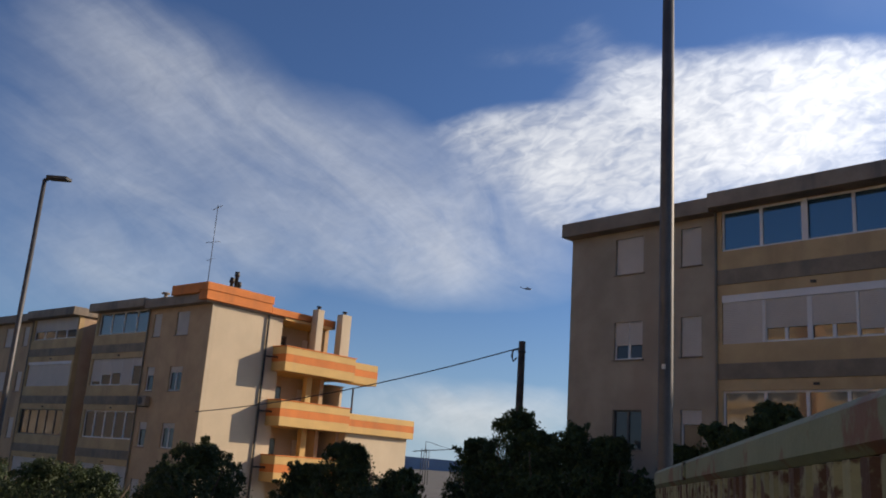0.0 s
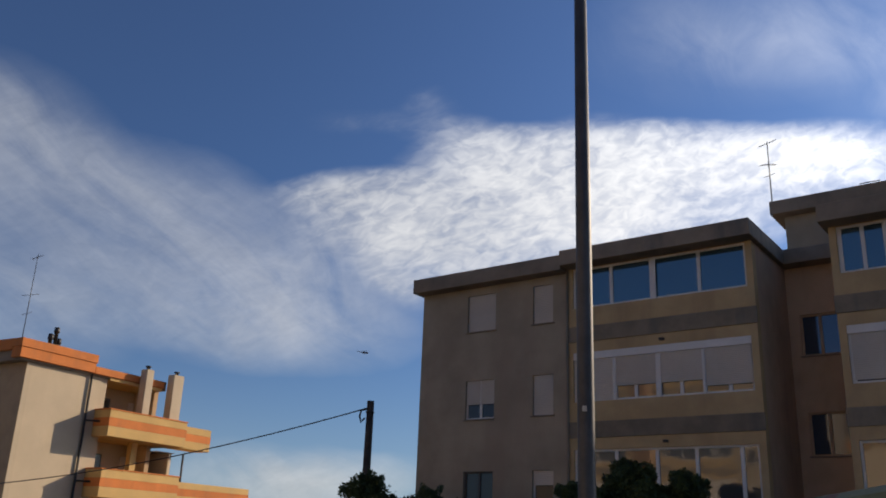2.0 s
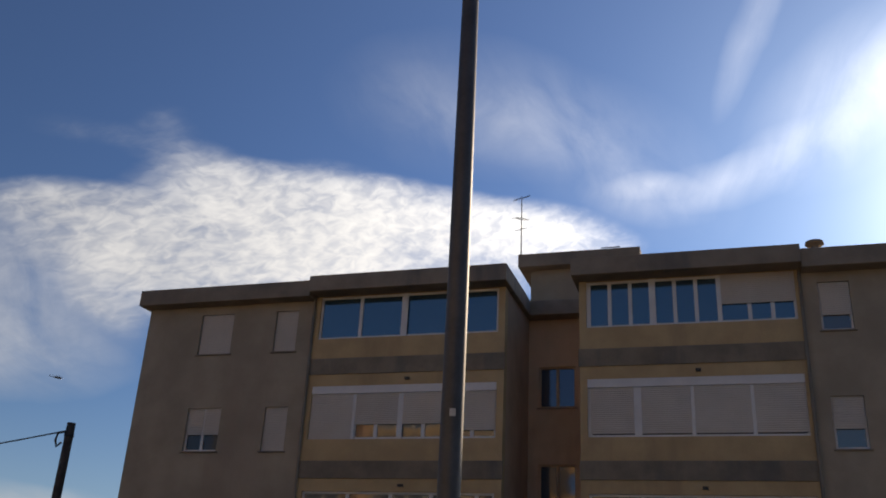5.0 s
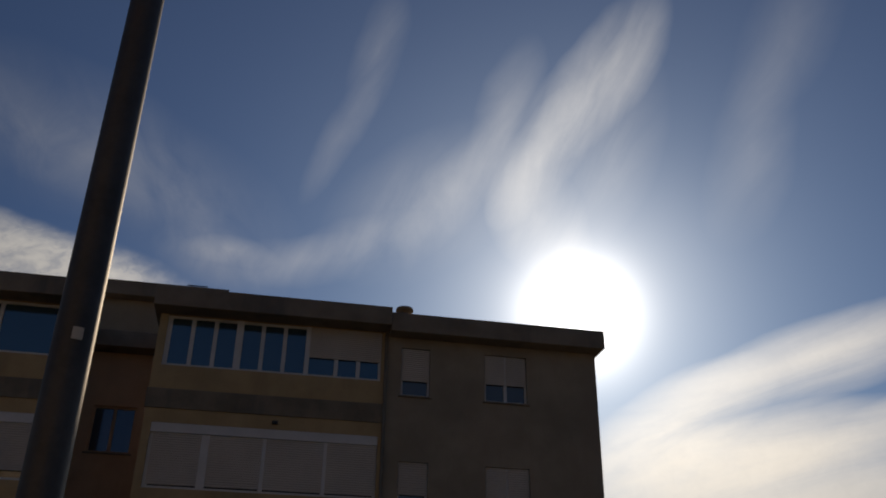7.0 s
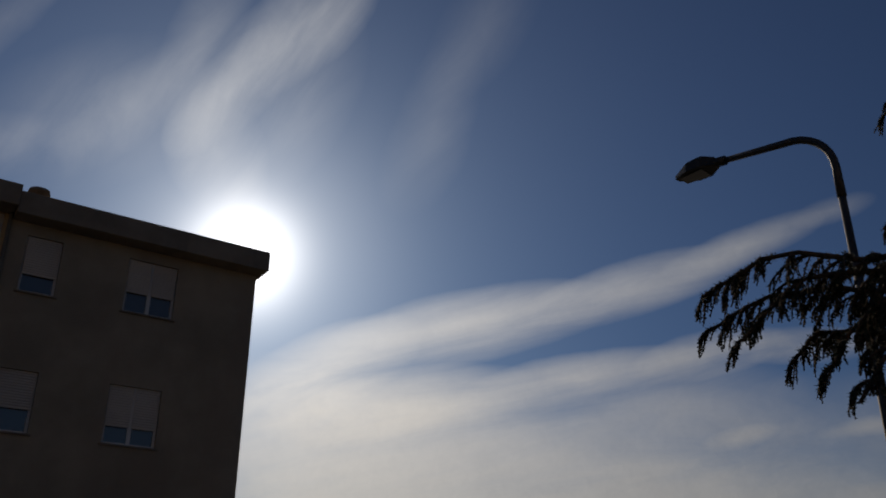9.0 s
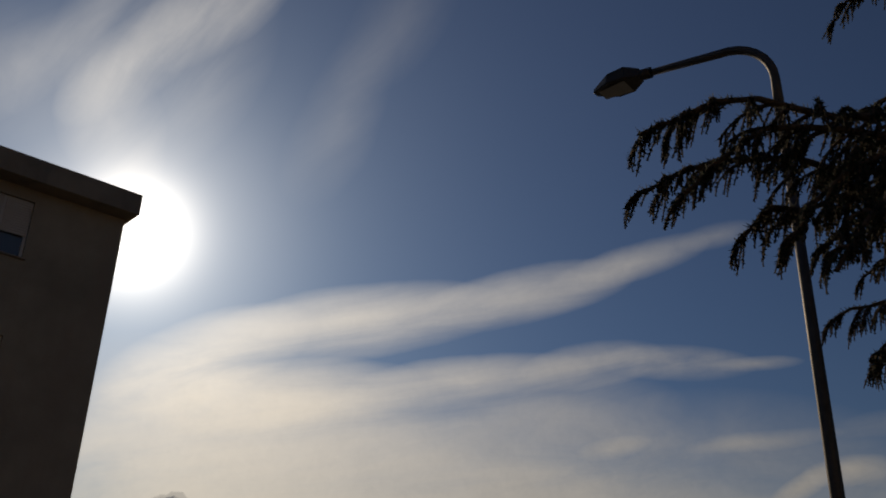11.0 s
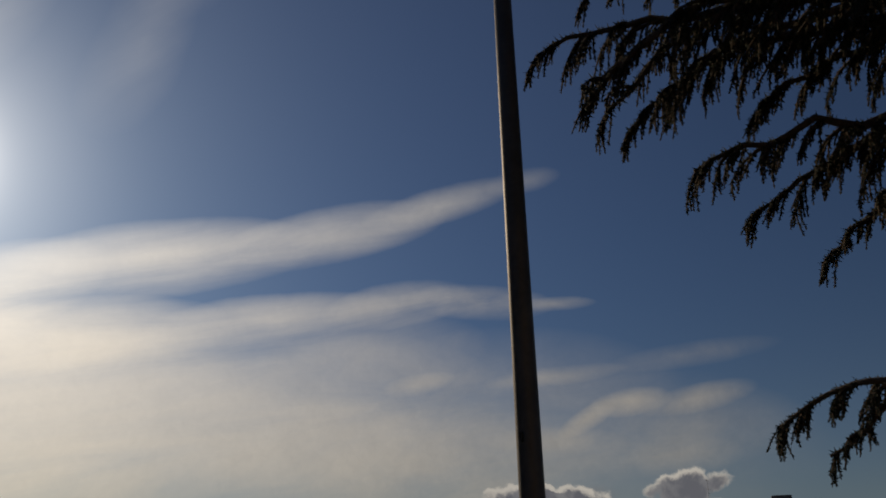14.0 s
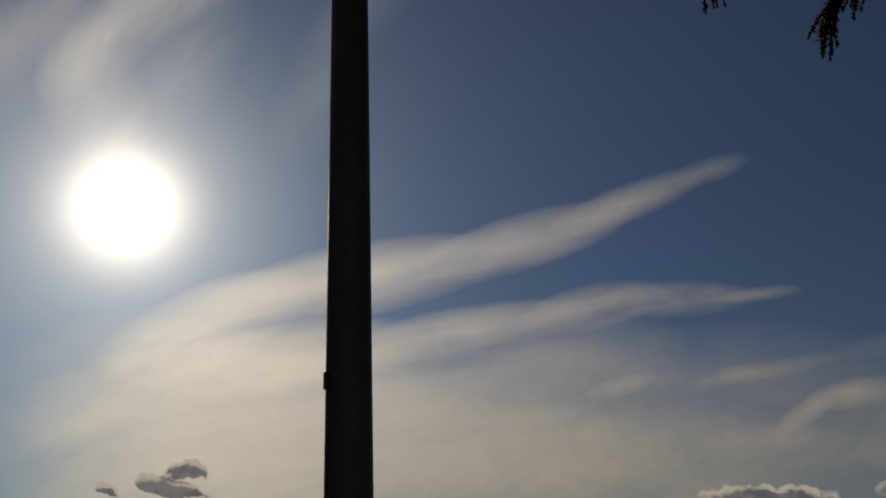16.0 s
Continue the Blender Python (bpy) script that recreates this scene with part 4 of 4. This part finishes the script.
def broad_tree(x, y, top, radius, seed, label, leaves=30000):
    rng = random.Random(seed)
    z0 = ground_height(x, y)
    tree = empty("tree", pose(x, y, z0), label, "tree", "trees before the flats")
    h = top - z0
    bm = bmesh.new()
    tube(bm, [(0, 0, -0.2), (0.05, 0.02, h * 0.25), (0.0, 0.06, h * 0.5)], [0.16, 0.12, 0.08], 9)
    limbs = []
    for k in range(6):
        a = k * 1.05 + rng.random()
        e = (radius * 0.6 * math.cos(a), radius * 0.6 * math.sin(a), h * (0.55 + 0.3 * rng.random()))
        tube(bm, [(0, 0, h * 0.3), (e[0] * 0.5, e[1] * 0.5, h * 0.45), e], [0.07, 0.05, 0.02], 6)
        limbs.append(e)
    part("trunk", bm, M["bark"], tree, "short forked trunk")
    clumps = []
    for k in range(60):
        a, q = rng.random() * math.tau, math.sqrt(rng.random())
        zz = rng.random()
        w = math.sqrt(max(0.05, 1 - (2 * zz - 0.75) ** 2))
        r = radius * (0.2 + 0.2 * rng.random())
        clumps.append((math.cos(a) * q * radius * 0.8 * w, math.sin(a) * q * radius * 0.8 * w, h * 0.28 + zz * (h * 0.72 - r), r))
    for k in range(9):
        a = rng.random() * math.tau
        r = radius * 0.13
        clumps.append((math.cos(a) * radius * 0.45 * rng.random(), math.sin(a) * radius * 0.45 * rng.random(), h - r * (0.6 + 1.5 * rng.random()), r))
    for k in range(90):
        x0, y0, zc, rc = clumps[rng.randrange(60)]
        a, e = rng.random() * math.tau, rng.uniform(-0.2, 1.4)
        for q in (0.95, 1.12, 1.26):
            clumps.append((x0 + math.cos(a) * math.cos(e) * rc * q, y0 + math.sin(a) * math.cos(e) * rc * q, zc + math.sin(e) * rc * q, 0.075 * radius * (1.75 - q)))
    leaf_cloud("crown", clumps[:69] * 9 + clumps[69:], leaves, 0.095, M["leaf"], tree, seed)
    return tree


TREES = [(1.2, -4.0, 3.6, 1.75), (-0.1, -4.4, 2.75, 1.4), (3.5, -3.8, 3.2, 1.9), (4.6, -3.6, 2.9, 1.4), (2.4, -4.2, 3.0, 1.6), (9.2, -4.4, 3.2, 1.3), (10.7, -4.3, 3.3, 1.3), (-2.2, -8.0, 2.25, 1.6), (-4.1, -8.3, 1.5, 1.4), (0.1, -7.8, 1.55, 1.3),
         (-7.9, -10.0, 2.0, 1.9), (-9.6, -10.4, 1.2, 1.2), (-16.6, -12.0, 0.95, 2.2), (-12.0, -12.0, 0.8, 2.2), (-20.5, -13.0, 0.8, 2.0), (8.5, -4.0, 3.3, 1.3), (9.9, -4.0, 3.85, 1.5), (11.4, -4.2, 3.55, 1.2), (7.2, -4.0, 2.7, 1.1)]
for k, row in enumerate(TREES):
    broad_tree(*row, 11 + k, "dense dark green broadleaf tree in front of the flats")


def cedar():
    """A cedar whose long flat limbs hang with drooping twigs."""
    rng = random.Random(5)
    base = Vector((26.8, -19.9, 0))
    tree = empty("tree", pose(*base), "dark cedar with long drooping needled branches", "tree")
    bm = bmesh.new()
    tube(bm, [(0, 0, -0.2), (0.05, 0, 2.5), (0, 0.05, 5.5), (0, 0, 9.5)], [0.34, 0.27, 0.18, 0.04], 14)
    part("trunk", bm, M["bark"], tree, "straight ridged trunk")
    verts, faces = [], []

    def sleeve(p, q, r0, r1):
        """Short needles packed round a twig, thinning out towards its end."""
        d = q - p
        w = d.normalized()
        for _ in range(max(5, int(d.length / 0.0040))):
            f = rng.random()
            r = r0 + (r1 - r0) * f
            o = p + d * f
            a = (w * 0.6 + Vector((rng.gauss(0, 1), rng.gauss(0, 1), rng.gauss(0, 1))).normalized()).normalized() * r * rng.uniform(1.0, 2.2)
            e = a.orthogonal().normalized() * 0.009
            k = len(verts)
            verts.extend([tuple(o - e), tuple(o + e), tuple(o + a)])
            faces.append((k, k + 1, k + 2))

    def bough(tip, droop, nod, twigs, long):
        tip = Vector(tip) - base
        root = Vector((0, 0, tip.z + droop))
        mid = root.lerp(tip, 0.6) + Vector((rng.uniform(-0.15, 0.15), rng.uniform(-0.15, 0.15), 0.1))
        bend = 1.0 - 0.75 / (tip - root).length
        pts = []
        for k in range(25):
            f = k / 24
            pts.append((1 - f) ** 2 * root + 2 * f * (1 - f) * mid + f * f * tip + Vector((rng.gauss(0, 0.015), rng.gauss(0, 0.015), rng.gauss(0, 0.02) + nod * (1.0 - (max(0.0, f - bend) / (1.0 - bend)) ** 1.6))))
        limb = bmesh.new()
        tube(limb, pts, [0.05 * (1 - 0.92 * k / 24) + 0.005 for k in range(25)], 7)
        part("limb", limb, M["bark"], tree, "long drooping limb")
        twig_bm = bmesh.new()
        away = Vector(((tip - root).x, (tip - root).y, 0)).normalized()
        cross = away.cross(Vector((0, 0, 1))).normalized()
        first = max(0.05, 1.0 - 2.7 / (tip - root).length)
        for u, v in list(zip(pts, pts[1:]))[int(first * 24):]:
            sleeve(u, v, 0.022, 0.022)
            sleeve(u, v, 0.016, 0.016)

        def finger(p, d, size):
            q = [p]
            for j in range(3):
                d = (d + Vector((rng.gauss(0, 0.08), rng.gauss(0, 0.08), -0.30))).normalized()
                q.append(q[-1] + d * size / 3)
            tube(twig_bm, q, [0.006, 0.005, 0.004, 0.003], 3)
            for (u, v), (ra, rb) in zip(zip(q, q[1:]), ((0.017, 0.015), (0.015, 0.012), (0.012, 0.006))):
                sleeve(u, v, ra, rb)

        def branchlet(p, d, size):
            q = [p]
            for j in range(7):
                d = (d + Vector((rng.gauss(0, 0.06), rng.gauss(0, 0.06), -0.10 - 0.025 * j))).normalized()
                q.append(q[-1] + d * size / 7)
            tube(twig_bm, q, [0.012, 0.011, 0.010, 0.009, 0.007, 0.006, 0.005, 0.003], 4)
            for j, (u, v) in enumerate(zip(q, q[1:])):
                sleeve(u, v, 0.024 - 0.0022 * j, 0.022 - 0.0022 * j)
                w = (v - u).normalized()
                side = w.cross(Vector((0, 0, 1))).normalized()
                for sgn in (-1, 1):
                    if rng.random() < 0.72:
                        e = (w * 0.8 + side * sgn * rng.uniform(0.1, 0.6) + Vector((0, 0, rng.uniform(-0.9, -0.2)))).normalized()
                        finger(u.lerp(v, rng.random()), e, rng.uniform(0.07, 0.19) * (1.15 - 0.07 * j))

        for k in range(twigs):
            f = first + (1.0 - first) * (k + rng.random()) / twigs
            i = min(23, int(f * 24))
            p = pts[i].lerp(pts[i + 1], f * 24 - i)
            sgn = 1 if k % 2 else -1
            d = (away * rng.uniform(0.6, 1.0) + cross * sgn * rng.uniform(0.15, 0.9) + Vector((0, 0, rng.uniform(-0.45, 0.08)))).normalized()
            near_tip = 1.0 - 0.8 * ((f - first) / (1.0 - first)) ** 2
            branchlet(p, d, long * rng.uniform(0.65, 1.25) * near_tip)
        part("twig_spray", twig_bm, M["bark"], tree, "thin hanging twigs")

    for row in BOUGHS:
        bough(*row)
    me = bpy.data.meshes.new("needles")
    me.from_pydata(verts, [], faces)
    me.materials.append(M["needle"])
    ob = new("needles", me)
    ob.parent = tree
    ob["kind"] = "stuff"
    ob["label"] = "dense dark green needles"


# tip, rise towards the trunk, nod of the tip, twigs, their length
BOUGHS = [((21.75, -17.13, 3.61), -0.05, 0.26, 28, 0.5), ((22.09, -16.89, 3.52), 0.0, 0.24, 28, 0.5), ((21.89, -17.21, 3.31), 0.05, 0.42, 26, 0.5), ((22.32, -17.47, 3.17), 0.1, 0.5, 26, 0.5), ((22.22, -17.65, 2.92), 0.2, 0.5, 24, 0.45),
          ((22.47, -17.15, 3.32), 0.1, 0.3, 26, 0.55), ((22.60, -17.75, 3.41), 0.0, 0.3, 28, 0.55), ((23.2, -17.2, 3.5), 0.0, 0.3, 28, 0.6), ((23.5, -17.3, 4.1), 0.0, 0.3, 28, 0.6), ((23.95, -16.9, 4.3), 0.1, 0.3, 28, 0.6), ((23.7, -17.6, 4.6), 0.1, 0.3, 28, 0.6),
          ((24.3, -16.9, 4.8), 0.1, 0.3, 28, 0.6), ((24.1, -17.3, 4.1), 0.1, 0.3, 28, 0.6),
          ((25.15, -16.33, 3.8), 0.0, 0.12, 28, 0.6), ((24.97, -16.63, 3.36), 0.1, 0.45, 28, 0.6), ((25.35, -16.6, 3.5), 0.1, 0.4, 26, 0.55), ((25.6, -16.6, 3.5), 0.1, 0.35, 26, 0.55), ((25.9, -16.7, 3.7), 0.1, 0.3, 26, 0.55), ((25.3, -16.6, 4.15), 0.1, 0.2, 26, 0.6), ((25.73, -16.86, 3.26), 0.0, 0.1, 28, 0.55), ((26.05, -17.05, 3.08), 0.1, 0.3, 26, 0.5),
          ((26.0, -17.1, 3.6), 0.1, 0.25, 26, 0.55), ((26.3, -17.3, 2.9), 0.0, 0.3, 24, 0.5), ((27.08, -16.66, 2.17), 0.0, 0.15, 26, 0.5), ((27.3, -16.9, 2.0), 0.1, 0.3, 20, 0.45),
          ((24.7, -16.9, 6.0), 0.5, 0.2, 24, 0.5), ((24.6, -18.4, 5.6), 0.5, 0.2, 20, 0.5), ((29.6, -17.6, 3.4), 0.5, 0.2, 16, 0.5), ((30.2, -20.6, 3.5), 0.6, 0.2, 16, 0.5), ((27.0, -22.4, 4.2), 0.6, 0.2, 16, 0.5),
          ((26.6, -17.2, 6.5), 0.5, 0.2, 16, 0.5), ((25.4, -18.2, 7.2), 0.5, 0.2, 16, 0.5), ((25.9, -16.9, 4.9), 0.4, 0.2, 24, 0.5)]
cedar()

# ---- distance ----


EYE = Vector((23, -18, 0))


def beyond(az, dist):
    return EYE + heading_vector(az, 0) * dist


def distant_block(az, dist, wide, tall, label):
    p = beyond(az, dist)
    thing = empty("apartment_building", pose(p.x, p.y, 0, 0, 0, -az), label, "apartment building", "far blocks")
    boxes("wall", [(-wide / 2, wide / 2, 0, 11, -4, tall)], M["far_wall"], thing)
    boxes("roof", [(-wide / 2 - 0.4, wide / 2 + 0.4, -0.4, 11.4, tall + 0.01, tall + 0.45)], M["roof"], thing)
    boxes("roof_tank", [(wide * 0.1, wide * 0.1 + 3, 2, 5, tall + 0.46, tall + 1.4)], M["far_wall"], thing)
    for k in range(5):
        for z in range(1, int(tall / 3)):
            a = -wide / 2 + wide * (k + 0.3) / 5
            boxes("window", [(a, a + wide * 0.06, -0.04, -0.004, z * 3 + 0.4, z * 3 + 1.8)], M["dark_glass"], thing)
    return thing


distant_block(73.6, 150, 17, 10.2, "dark distant block of flats against the light")
distant_block(67.3, 190, 18, 7.4, "low dark distant houses against the light")
distant_block(64.0, 200, 8, 7.9, "small dark distant house against the light")
p = beyond(70.7, 149)
tv_antenna("tv_aerial", pose(p.x, p.y, 10.6), 3.6, M["dark_steel"], "leaning aerial on the distant roof")


def crane():
    p = Vector((20, -25, 0)) + heading_vector(-47.6, 0) * 260
    thing = empty("tower_crane", pose(p.x, p.y, 0, 0, 0, 20), "thin pale tower crane in the distance", "crane")
    bm = bmesh.new()
    for x, y in ((-0.8, -0.8), (0.8, -0.8), (0.8, 0.8), (-0.8, 0.8)):
        tube(bm, [(x, y, -4), (x, y, 7)], [0.12, 0.12], 4)
    part("mast", bm, M["steel"], thing)
    bm = bmesh.new()
    tube(bm, [(-4, 0, 6.2), (11, 0, 7.6)], [0.18, 0.12], 4)
    tube(bm, [(0, 0, 9.2), (8, 0, 7.4)], [0.07, 0.07], 4)
    tube(bm, [(0, 0, 6), (0, 0, 9.2)], [0.15, 0.1], 4)
    part("jib", bm, M["steel"], thing)


crane()


def hills():
    bm = bmesh.new()
    n, verts = 90, []
    for k in range(n + 1):
        az = -95 + 190 * k / n
        h = 14 + 22 * (0.5 + noise.noise((k * 0.16, 3.1, 0)))
        a = Vector((20, -25, 0)) + heading_vector(az, 0) * 2600
        verts.append((bm.verts.new((a.x, a.y, -30)), bm.verts.new((a.x, a.y, h))))
    for (a, b), (c, d) in zip(verts, verts[1:]):
        bm.faces.new((a, c, d, b))
    # haze over the hills comes only from their painted colour
    tagged(part("backdrop", bm, M["hill"]), "low hills on the horizon, blue distance haze in their colour", "hills", kind="structure")


hills()


def helicopter(az, el, dist, turn, eye, label):
    p = Vector(eye) + heading_vector(az, el) * dist
    thing = empty("helicopter", pose(*p, 0, 0, turn), label, "helicopter", "helicopters")
    bm = bmesh.new()
    tube(bm, [(4.6, 0, -0.3), (4.2, 0, -0.2), (3.0, 0, 0), (0.8, 0, 0.25), (-1.5, 0, 0.3), (-3.0, 0, 0.5)], [0.1, 0.5, 0.95, 1.15, 1.0, 0.5], 14)
    part("fuselage", bm, M["aircraft"], thing)
    bm = bmesh.new()
    tube(bm, [(-2.6, 0, 0.5), (-7.2, 0, 0.9)], [0.5, 0.2], 10)
    box(bm, -7.9, -7.0, -0.06, 0.06, 0.8, 2.4)
    box(bm, -6.6, -6.0, -1.2, 1.2, 0.85, 0.95)
    part("tail_boom", bm, M["aircraft"], thing)
    bm = bmesh.new()
    tube(bm, [(0, 0, 1.2), (0, 0, 2.1)], [0.3, 0.14], 10)
    part("rotor_mast", bm, M["aircraft"], thing)
    for k in range(4):
        bm = bmesh.new()
        box(bm, 0.2, 6.0, -0.16, 0.16, 2.0, 2.06)
        blade = part("rotor_blade", bm, M["aircraft"], thing)
        blade.matrix_local = pose(0, 0, 0, 0, 0, 35 + 90 * k)


helicopter(-41.65, 11.7, 1000, 35, (20, -25, 1.6), "tiny dark helicopter far off in the sky")
